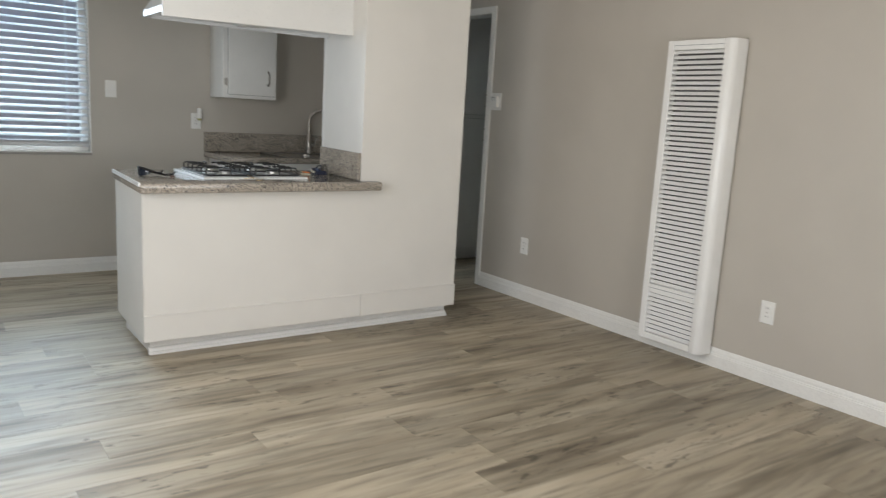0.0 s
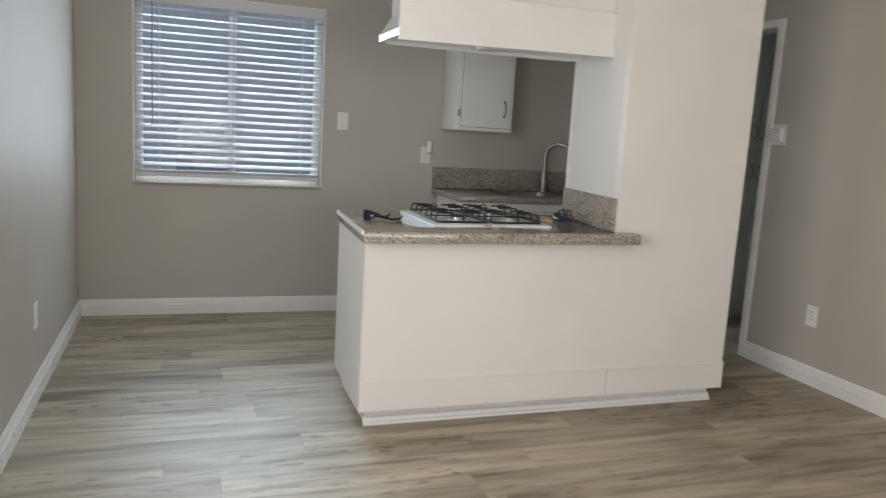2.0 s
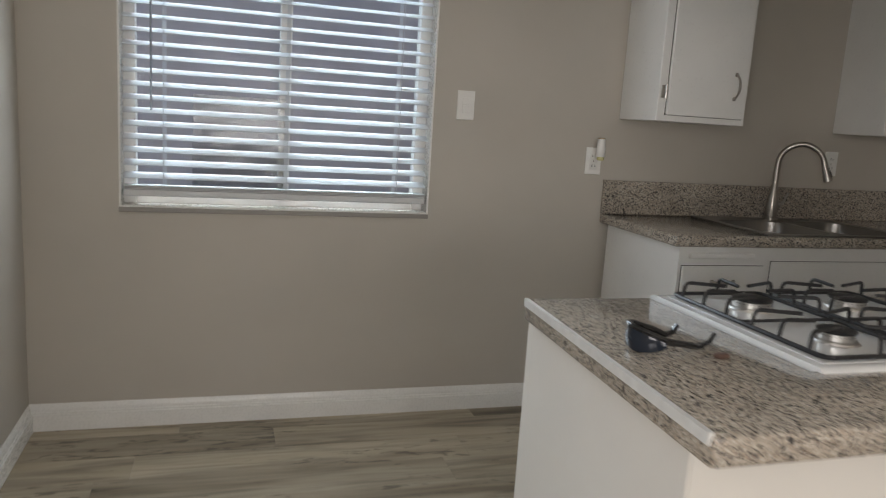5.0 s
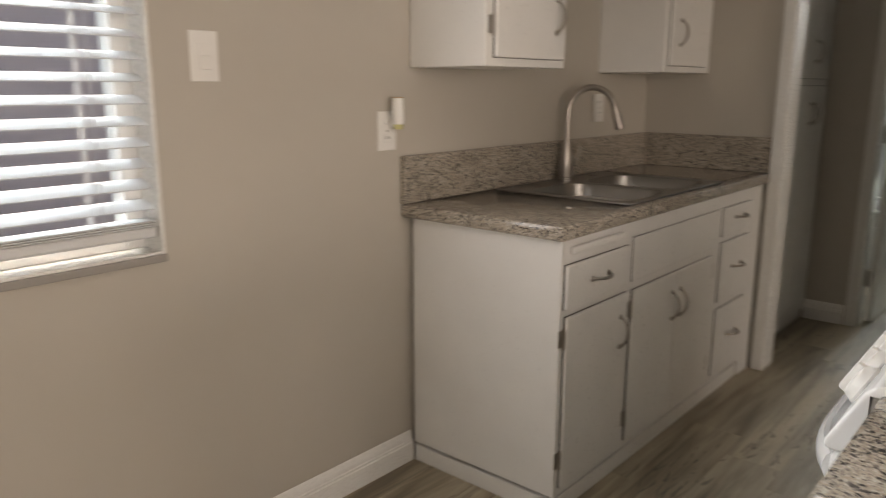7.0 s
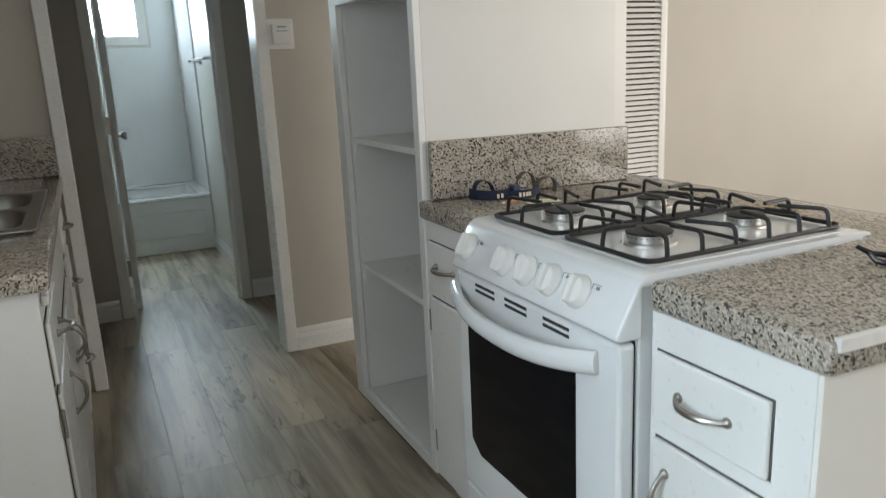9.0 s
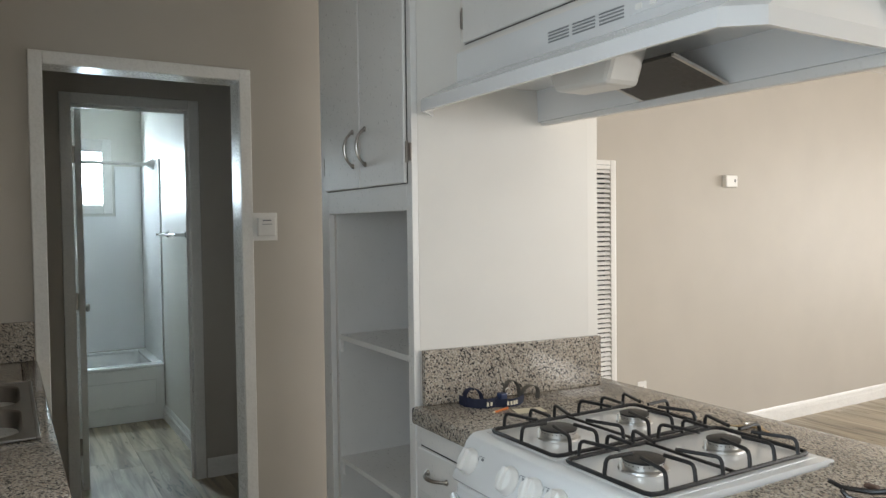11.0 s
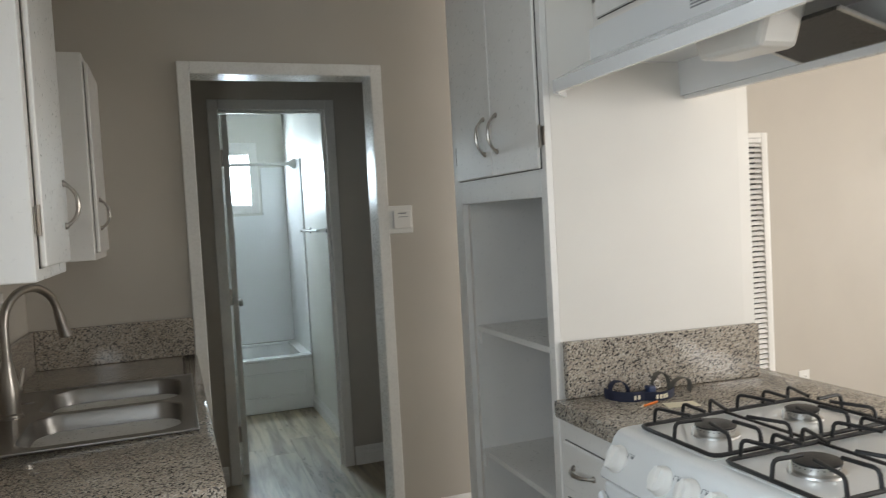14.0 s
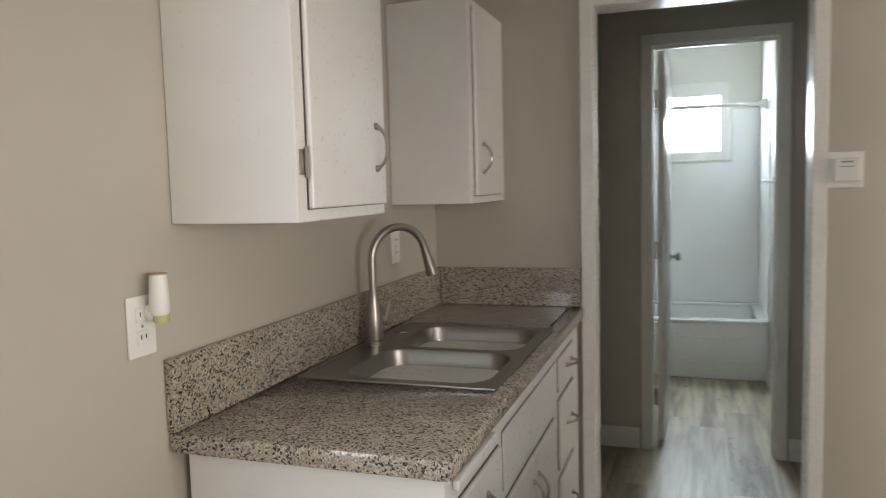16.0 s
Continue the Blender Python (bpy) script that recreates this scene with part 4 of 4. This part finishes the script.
part("back_wrap", boxes((XE - 0.017, XE - 0.0005, HY0 + 0.008, HY1 - 0.008, 0.107, HZ1 - 0.008)), HEATER, ht)
# dark grey block whose colour stands in for the shade between the louvres
part("cavity", boxes((3.775, XE - 0.02, HY0 + 0.05, HY1 - 0.035, 0.11, 1.70)), mat("grey_cavity_shade", (0.10, 0.096, 0.092), 0.6), ht)
for s in ((HX, HX + 0.014, HY1 - 0.045, HY1 - 0.004, HZ0 + 0.004, HZ1 - 0.004), (HX + 0.0005, HX + 0.014, HY0 + 0.062, HY1 - 0.045, HZ1 - 0.055, HZ1 - 0.004), (HX + 0.0005, HX + 0.014, HY0 + 0.062, HY1 - 0.045, 0.345, 0.395), (HX + 0.0005, HX + 0.014, HY0 + 0.062, HY1 - 0.045, HZ0 + 0.004, HZ0 + 0.042)):
    part("fascia", boxes(s, bev=0.003), HEATER, ht)
for z in (0.372, HZ1 - 0.032):
    part("panel_seam", boxes((HX - 0.0004, HX + 0.0005, HY0 + 0.064, HY1 - 0.047, z, z + 0.0025)), PRINT, ht)
lou = None
zs = [0.403 + 0.0272 * k for k in range(48)] + [0.114 + 0.0262 * k for k in range(9)]
for z in zs:
    if lou is None:
        lou = part("louvre", prism(bmesh.new(), [(HX + 0.003, z - 0.001), (HX + 0.005, z - 0.0025), (HX + 0.019, z + 0.0150), (HX + 0.017, z + 0.0162)], "y", HY0 + 0.06, HY1 - 0.043), HEATER, ht)
        z_first = z
    else:
        o = new("louvre", lou.data)
        o.parent, o.location = ht, (0, 0, z - z_first)

# ---- hall: linen cupboard ----
lin = thing("linen_cupboard", (4.44, 6.4, 0), "tall white built-in linen cupboard with four doors", "cabinet")
part("body", boxes((HX0 + 0.002, HX1 - 0.002, 6.055, 6.69, 0.05, ZC - 0.002), bev=0.002), CAB, lin)
part("plinth", boxes((HX0 + 0.002, HX1 - 0.002, 6.07, 6.69, 0, 0.05)), CAB, lin)
for z0, z1, hz in ((0.10, 1.265, 1.13), (1.30, 2.4, 1.43)):
    for x0, x1, hx in ((HX0 + 0.06, 4.538, 4.503), (4.542, HX1 - 0.03, 4.577)):
        d = front("door", lin, x0, x1, 6.055, -1, z0, z1)
        handle(d, (hx, 6.043, hz), ZV, S)

# ---- bathroom ----
bd = thing("door_2", (4.917, 5.774, 0), "white six-panel bathroom door standing open", "door", kind="structure")
bm = boxes((4.927, 5.555, 5.733, 5.765, 0.012, 2.03), bev=0.002)
leaf = part("leaf", bm, WHITE, bd)
for z0, z1 in ((0.22, 0.82), (0.98, 1.60), (1.70, 1.92)):
    for x0, x1 in ((5.015, 5.20), (5.275, 5.46)):
        part("panel", boxes((x0, x1, 5.7285, 5.733, z0, z1), (x0 + 0.02, x1 - 0.02, 5.725, 5.7285, z0 + 0.02, z1 - 0.02), bev=0.002), WHITE, leaf)
kn = bmesh.new()
lathe(kn, (5.49, 5.733, 0.93), S, [(0, 0.03), (0.006, 0.029), (0.010, 0.012), (0.03, 0.011), (0.036, 0.022), (0.050, 0.026), (0.060, 0.020), (0.063, 0.004)], 20)
part("knob", kn, NICKEL, leaf, "satin nickel door knob", smooth=True)
for z in (0.25, 1.02, 1.79):
    part("hinge", boxes((4.907, 4.934, 5.768, 5.782, z - 0.045, z + 0.045), (4.897, 4.927, 5.7655, 5.769, z - 0.045, z + 0.045), bev=0.001), NICKEL, leaf)

bd.rotation_euler.z = radians(-0.9)

tub = thing("bathtub", (6.63, 5.9, 0), "white acrylic alcove bathtub with a panelled apron", "bathtub")
TX, TZ = 6.31, 0.408
bm = boxes((TX, TX + 0.03, BY0 + 0.002, 6.698, 0, TZ - 0.02), (TX - 0.006, TX, BY0 + 0.06, 6.6, 0.12, 0.30), bev=0.006)
part("apron", bm, TUB, tub)
bm = bmesh.new()
rim = bowl(bm, TX + 0.07, BX1 - 0.06, BY0 + 0.06, 6.64, TZ, 0.33)
part("basin", bm, TUB, tub, smooth=True)
part("rim", boxes((TX - 0.008, TX + 0.085, BY0 + 0.002, 6.698, TZ - 0.02, TZ + 0.004), (BX1 - 0.075, BX1 - 0.012, BY0 + 0.002, 6.698, TZ - 0.02, TZ + 0.004), (TX + 0.085, BX1 - 0.075, BY0 + 0.002, BY0 + 0.075, TZ - 0.02, TZ + 0.004), (TX + 0.085, BX1 - 0.075, 6.62, 6.698, TZ - 0.02, TZ + 0.004), bev=0.008, seg=3), TUB, tub)
sur = thing("shower_surround", (6.99, 5.9, TZ), "glossy white shower wall surround", "shower surround")
for s in ((BY0 + 0.012, VY0 - 0.02, TZ + 0.005, 1.905), (VY1 + 0.02, 6.698, TZ + 0.005, 1.905), (VY0 - 0.02, VY1 + 0.02, TZ + 0.005, VZ0 - 0.02)):
    part("back_panel", boxes((BX1 - 0.011, BX1 - 0.001) + s), TUB, sur)
part("side_panel", boxes((TX - 0.004, BX1 - 0.012, BY0 + 0.001, BY0 + 0.011, TZ + 0.005, 1.905), bev=0.002), TUB, sur)
bwn = thing("window_2", (7.05, 5.69, VZ0), "small frosted bathroom window in a white frame", "window", kind="structure")
part("window_frame", boxes((BX1 - 0.014, BX1 + 0.07, VY0, VY0 + 0.07, VZ0, VZ1), (BX1 - 0.014, BX1 + 0.07, VY1 - 0.07, VY1, VZ0, VZ1), (BX1 - 0.014, BX1 + 0.07, VY0 + 0.07, VY1 - 0.07, VZ0, VZ0 + 0.07), (BX1 - 0.014, BX1 + 0.07, VY0 + 0.07, VY1 - 0.07, VZ1 - 0.105, VZ1), bev=0.004), WHITE, bwn)
p2 = part("pane", boxes((BX1 + 0.062, BX1 + 0.067, VY0 + 0.07, VY1 - 0.07, VZ0 + 0.07, VZ1 - 0.105)), FROST, bwn)
p2.visible_shadow = False
rod = thing("shower_rod", (6.52, 5.9, 1.86), "white shower curtain rod with round flanges", "shower rod")
part("rod", tube(bmesh.new(), [(6.52, BY0 + 0.012, 1.882), (6.52, 6.69, 1.882)], 0.0125, 10), PLASTIC, rod, smooth=True)
part("flange", lathe(bmesh.new(), (6.52, BY0 + 0.0115, 1.882), N, [(0, 0.042), (0.01, 0.04), (0.03, 0.028), (0.05, 0.018)], 20), PLASTIC, rod, smooth=True)
tb = thing("towel_bar", (5.65, BY0 + 0.04, 1.355), "chrome towel bar on the bathroom wall", "towel bar")
part("bar", tube(bmesh.new(), [(5.40, BY0 + 0.065, 1.357), (6.05, BY0 + 0.065, 1.357)], 0.009, 10), CHROME, tb, smooth=True)
for x in (5.41, 6.04):
    part("bracket", lathe(bmesh.new(), (x, BY0 + 0.0005, 1.357), N, [(0, 0.026), (0.008, 0.025), (0.02, 0.013), (0.075, 0.012), (0.08, 0.008)], 16), CHROME, tb, smooth=True)


# ---- electrical fittings ----
def plate(parent, axis, face, out, a, z, w=0.075, h=0.118):
    f0, f1 = sorted((face + out * 0.0004, face + out * 0.006))
    return part("plate", boxes(((f0, f1, a - w / 2, a + w / 2) if axis == "x" else (a - w / 2, a + w / 2, f0, f1)) + (z - h / 2, z + h / 2), bev=0.002), PLASTIC, parent)


def slab(axis, face, out, d0, d1, a0, a1, z0, z1, bev=0.0):
    f0, f1 = sorted((face + out * d0, face + out * d1))
    return boxes(((f0, f1, a0, a1) if axis == "x" else (a0, a1, f0, f1)) + (z0, z1), bev=bev)


def outlet(axis, face, out, a, z):
    at = (face, a, z) if axis == "x" else (a, face, z)
    ob = thing("wall_outlet", at, "white duplex wall outlet", "outlet", "wall outlets")
    plate(ob, axis, face, out, a, z)
    for dz in (-0.022, 0.022):
        sock = part("socket", slab(axis, face, out, 0.006, 0.0085, a - 0.017, a + 0.017, z + dz - 0.014, z + dz + 0.014, 0.002), PLASTIC, ob)
        for da in (-0.0065, 0.0065):
            part("slot", slab(axis, face, out, 0.0085, 0.0092, a + da - 0.0012, a + da + 0.0012, z + dz - 0.003, z + dz + 0.006), DARK, sock)
    part("screw", slab(axis, face, out, 0.006, 0.0072, a - 0.003, a + 0.003, z - 0.003, z + 0.003, 0.001), NICKEL, ob)
    return ob


outlet("x", XE, -1, 4.668, 0.391)
outlet("x", XE, -1, 2.783, 0.375)
outlet("x", XW, 1, 5.145, 0.38)
outlet("y", YN, -1, 2.104, 1.128)
outlet("y", YN, -1, 3.395, 1.17)
sw = thing("light_switch", (1.495, YN, 1.331), "white double rocker light switch", "switch")
plate(sw, "y", YN, -1, 1.495, 1.331)
for z0, z1 in ((1.300, 1.330), (1.332, 1.362)):
    part("rocker", slab("y", YN, -1, 0.006, 0.010, 1.479, 1.511, z0, z1, 0.002), PLASTIC, sw)
th = thing("thermostat", (XE, 5.098, 1.40), "white wall thermostat on a mounting plate", "thermostat")
part("plate", slab("x", XE, -1, 0.0005, 0.008, 5.037, 5.159, 1.338, 1.462, 0.003), PLASTIC, th)
bd2 = part("cover", slab("x", XE, -1, 0.008, 0.034, 5.052, 5.132, 1.36, 1.44, 0.004), PLASTIC, th)
part("lever", slab("x", XE, -1, 0.034, 0.036, 5.075, 5.112, 1.425, 1.43), PRINT, bd2)
part("slit", slab("x", XE, -1, 0.0345, 0.0355, 5.07, 5.115, 1.41, 1.4125), PRINT, bd2)
ad = thing("wall_sensor", (XE, 2.018, 1.68), "small white wall sensor box", "sensor")
part("case", slab("x", XE, -1, 0.0005, 0.038, 1.945, 2.055, 1.622, 1.700, 0.006), PLASTIC, ad)
part("button", slab("x", XE, -1, 0.038, 0.040, 1.965, 1.98, 1.655, 1.673, 0.001), PRINT, ad)
fr = thing("plug_in_freshener", (2.115, YN - 0.03, 1.17), "white plug-in air freshener with an amber vial", "air freshener")
part("case", lathe(bmesh.new(), (2.118, YN - 0.038, 1.149), ZV, [(0, 0.016), (0.006, 0.019), (0.03, 0.019), (0.07, 0.017), (0.078, 0.0165)], 20), PLASTIC, fr, smooth=True)
part("cap", lathe(bmesh.new(), (2.118, YN - 0.038, 1.227), ZV, [(0, 0.0165), (0.003, 0.016)], 20), BRASS, fr, "tan top grille")
part("vial", lathe(bmesh.new(), (2.118, YN - 0.040, 1.134), ZV, [(0, 0.013), (0.003, 0.015), (0.015, 0.015)], 16), AMBER, fr, "yellow-green oil vial", smooth=True)
part("plug", lathe(bmesh.new(), (2.122, YN - 0.0095, 1.152), S, [(0, 0.016), (0.012, 0.018), (0.02, 0.015)], 16), PLASTIC, fr)

# ---- things on the peninsula ----
ZT = 0.8865


def strap(bm, pts, w=0.02, t=0.0016):
    """A flat band on edge along points (x, y, z of its lower edge)."""
    rows = []
    for i, p in enumerate(pts):
        d = (Vector(pts[min(i + 1, len(pts) - 1)]) - Vector(pts[max(i - 1, 0)]))
        nrm = Vector((d.y, -d.x, 0)).normalized() * t if d.xy.length > 1e-6 else Vector((t, 0, 0))
        p = Vector(p)
        rows.append([bm.verts.new(q) for q in (p - nrm, p + nrm, p + nrm + Vector((0, 0, w)), p - nrm + Vector((0, 0, w)))])
    for a, b in zip(rows, rows[1:]):
        for k in range(4):
            bm.faces.new((a[k], a[(k + 1) % 4], b[(k + 1) % 4], b[k]))
    bm.faces.new(rows[0][::-1])
    bm.faces.new(rows[-1])
    return bm


def ribbon(bm, pts, across, w=0.014, t=0.0009):
    """A flat band along points, w wide in the direction across."""
    ac, rows = Vector(across).normalized() * w / 2, []
    for i, p in enumerate(pts):
        d = Vector(pts[min(i + 1, len(pts) - 1)]) - Vector(pts[max(i - 1, 0)])
        nrm = d.cross(ac).normalized() * t
        p = Vector(p)
        rows.append([bm.verts.new(q) for q in (p - ac - nrm, p + ac - nrm, p + ac + nrm, p - ac + nrm)])
    for u, v in zip(rows, rows[1:]):
        for k in range(4):
            bm.faces.new((u[k], u[(k + 1) % 4], v[(k + 1) % 4], v[k]))
    bm.faces.new(rows[0][::-1])
    bm.faces.new(rows[-1])
    return bm


ly = thing("lanyard", (2.33, 4.90, ZT), "crumpled navy and grey woven lanyard straps", "lanyard")
for x, ya, yb, h, lean, m in ((2.345, 4.990, 4.935, 0.046, 0.012, NAVY), (2.325, 4.868, 4.818, 0.060, 0.006, OLIVE), (2.315, 4.822, 4.762, 0.044, -0.010, OLIVE)):
    arch = []
    for k in range(15):
        q = math.pi * k / 14
        arch.append((x + lean * math.sin(q), (ya + yb) / 2 + (ya - yb) / 2 * math.cos(q) * (1 + 0.25 * math.sin(q)), ZT + 0.001 + h * math.sin(q) ** 0.8))
    part("strap", ribbon(bmesh.new(), arch, (1, 0.25, 0.1), 0.015), m, ly, "upright loop of woven webbing", smooth=True)
flat = [(2.385, 4.985, ZT), (2.350, 4.990, ZT), (2.318, 4.975, ZT), (2.300, 4.950, ZT), (2.300, 4.920, ZT), (2.318, 4.900, ZT)]
part("strap", strap(bmesh.new(), flat, 0.026), NAVY, ly, "navy blue webbing", smooth=True)
flat = [(2.312, 4.925, ZT), (2.288, 4.905, ZT), (2.278, 4.878, ZT), (2.284, 4.850, ZT), (2.300, 4.825, ZT), (2.330, 4.80, ZT)]
part("strap", strap(bmesh.new(), flat, 0.022), NAVY, ly, "navy webbing with pale lettering", smooth=True)
for i, (x, y) in enumerate(((2.2948, 4.945), (2.2948, 4.933), (2.2755, 4.890), (2.2735, 4.880), (2.2738, 4.870), (2.2765, 4.860))):
    part("print", boxes((x, x + 0.0012, y, y + 0.0065, ZT + 0.006, ZT + 0.017)), CARDS, ly, "pale woven lettering")
part("buckle", boxes((2.300, 2.325, 4.878, 4.900, ZT + 0.012, ZT + 0.034), bev=0.004), mat("blue_buckle", (0.03, 0.045, 0.10), 0.4), ly, "blue plastic buckle")
part("ring", tube(bmesh.new(), [(2.310 + 0.004 * math.sin(k * math.pi / 8), 4.868 + 0.009 * math.cos(k * math.pi / 8), ZT + 0.036 + 0.009 * math.sin(k * math.pi / 8)) for k in range(17)], 0.0013, 6), NICKEL, ly, "chrome key ring", smooth=True)
cd = boxes((-0.042, 0.042, -0.024, 0.024, 0, 0.0012))
bmesh.ops.rotate(cd, verts=cd.verts, matrix=Matrix.Rotation(radians(75), 3, "Z"))
bmesh.ops.translate(cd, verts=cd.verts, vec=(2.215, 4.865, ZT))
tagged(finish("card", cd, CARDS), "pale cream card lying on the granite", "card")
pc = thing("pencil", (2.265, 4.955, ZT), "short orange pencil on the granite", "pencil")
part("shaft", tube(bmesh.new(), [(2.262, 4.905, ZT + 0.0035), (2.243, 4.962, ZT + 0.0035)], 0.0033, 6), ORANGE, pc)
part("tip", tube(bmesh.new(), [(2.243, 4.962, ZT + 0.0035), (2.240, 4.971, ZT + 0.0035)], [0.0033, 0.0006], 6), CARDS, pc)
ky = thing("key_bunch", (1.77, 4.52, ZT), "small bunch of worn brass keys", "keys")
for i, (ang, ln, m) in enumerate(((-65, 0.058, BRASS), (-20, 0.056, NICKEL), (35, 0.060, BRASS), (115, 0.055, BRASS), (165, 0.058, BRASS))):
    bm = bmesh.new()
    lathe(bm, (0.020, 0, 0), ZV, [(0, 0.0125), (0.0022, 0.0125)], 16)
    prism(bm, [(0.030, -0.0042), (ln, -0.0042), (ln + 0.004, 0), (ln, 0.0042), (ln - 0.005, 0.0022), (ln - 0.009, 0.0042), (ln - 0.014, 0.0024), (ln - 0.018, 0.0042), (0.030, 0.0042)], "z", 0.0, 0.002)
    bmesh.ops.transform(bm, verts=bm.verts, matrix=Matrix.Translation((1.77, 4.52, ZT + 0.0015 + 0.0024 * i)) @ Matrix.Rotation(radians(ang), 4, "Z") @ Matrix.Rotation(radians(-9 if i % 2 else 4), 4, "Y"))
    part("key", bm, m, ky)
part("ring", tube(bmesh.new(), [(1.77 + 0.016 * math.cos(k * math.pi / 8), 4.52 + 0.016 * math.sin(k * math.pi / 8), ZT + 0.011 + 0.003 * math.sin(k * 0.4)) for k in range(17)], 0.0013, 5), CHROME, ky)

sg = thing("sunglasses", (1.29, 4.74, ZT), "black wrap sunglasses standing folded open on the granite", "sunglasses")
arc = [(1.300 + 0.066 * math.cos(q), 4.745 + 0.052 * math.sin(q)) for q in (radians(100 + 150 * k / 20) for k in range(21))]
bm = bmesh.new()
lens_rows = []
for k, (x, y) in enumerate(arc):
    u = k / 20 * 2 - 1
    low, high = 0.003 + 0.012 * abs(u) ** 3 + 0.006 * math.exp(-(u / 0.12) ** 2), 0.046 - 0.016 * u * u
    out = Vector((x - 1.300, y - 4.745, 0)).normalized()
    lens_rows.append([bm.verts.new(Vector((x, y, ZT)) + out * o + Vector((0, 0, z))) for o, z in ((0, low), (0.004, (low + high) / 2), (0.001, high), (-0.002, high), (0.001, (low + high) / 2), (-0.003, low))])
for p, q in zip(lens_rows, lens_rows[1:]):
    for k in range(6):
        bm.faces.new((p[k], p[(k + 1) % 6], q[(k + 1) % 6], q[k]))
bm.faces.new(lens_rows[0][::-1])
bm.faces.new(lens_rows[-1])
part("lens", bm, SMOKE, sg, "dark wrap-around lens", smooth=True)
part("brow", tube(bmesh.new(), [(x, y, ZT + 0.047 - 0.016 * (k / 10 - 1) ** 2) for k, (x, y) in enumerate(arc)], 0.005, 8), BLACKPL, sg, smooth=True)
for (x, y), (tx, ty, tz) in ((arc[0], (1.372, 4.806, 0.026)), (arc[-1], (1.424, 4.762, 0.020))):
    p, q = Vector((x, y, ZT + 0.029)), Vector((tx, ty, ZT + tz))
    part("temple", tube(bmesh.new(), [p, p.lerp(q, 0.25) + Vector((0.004, -0.006, -0.006)), p.lerp(q, 0.55) + Vector((0.004, -0.008, -0.016)), p.lerp(q, 0.85) + Vector((0.002, -0.003, -0.012)), q], [0.0065, 0.006, 0.0055, 0.005, 0.004], 8), BLACKPL, sg, "thick black temple", smooth=True)
tagged(finish("eraser", boxes((1.372, 1.398, 4.678, 4.692, ZT, ZT + 0.009), bev=0.003), mat("brown_rubber", (0.10, 0.055, 0.04), 0.6)), "small brown rubber eraser on the granite", "eraser")
tagged(finish("paper_scrap", boxes((1.785, 1.815, 4.545, 4.56, ZT, ZT + 0.003), bev=0.001), PLASTIC), "small white plastic scrap on the granite", "scrap")

# ---- floor planks ----
plank_meshes = {}


def plank_mesh(length, width):
    key = (round(length, 3), round(width, 3))
    if key not in plank_meshes:
        bm = bmesh.new()
        w, n, c = key[0] - 0.0003, key[1] - 0.0003, 0.0005
        lo = [bm.verts.new((x, y, -0.005)) for x, y in ((0, 0), (w, 0), (w, n), (0, n))]
        md = [bm.verts.new((x, y, -0.0007)) for x, y in ((0, 0), (w, 0), (w, n), (0, n))]
        hi = [bm.verts.new((x, y, 0)) for x, y in ((c, c), (w - c, c), (w - c, n - c), (c, n - c))]
        for a, b in ((lo, md), (md, hi)):
            for k in range(4):
                bm.faces.new((a[k], a[(k + 1) % 4], b[(k + 1) % 4], b[k]))
        bm.faces.new(hi)
        me = bpy.data.meshes.new("plank")
        bm.to_mesh(me)
        bm.free()
        me.materials.append(PLANK)
        plank_meshes[key] = me
    return plank_meshes[key]


rng_p = random.Random(7)
PW, PL = 0.18, 1.22
rows_p = int((6.70 - YS) / PW) + 1
for r in range(rows_p):
    y = YS + r * PW
    x_end = 6.31 if y > 4.0 else XE
    x = XW - rng_p.uniform(0.05, 1.15)
    while x < x_end:
        x0, x1 = max(round(x, 2), XW), min(round(x + PL, 2), x_end)
        if x1 - x0 > 0.02:
            p = new("plank", plank_mesh(x1 - x0, PW))
            p.location, p.parent = (x0, y, 0), floor
        x += PL
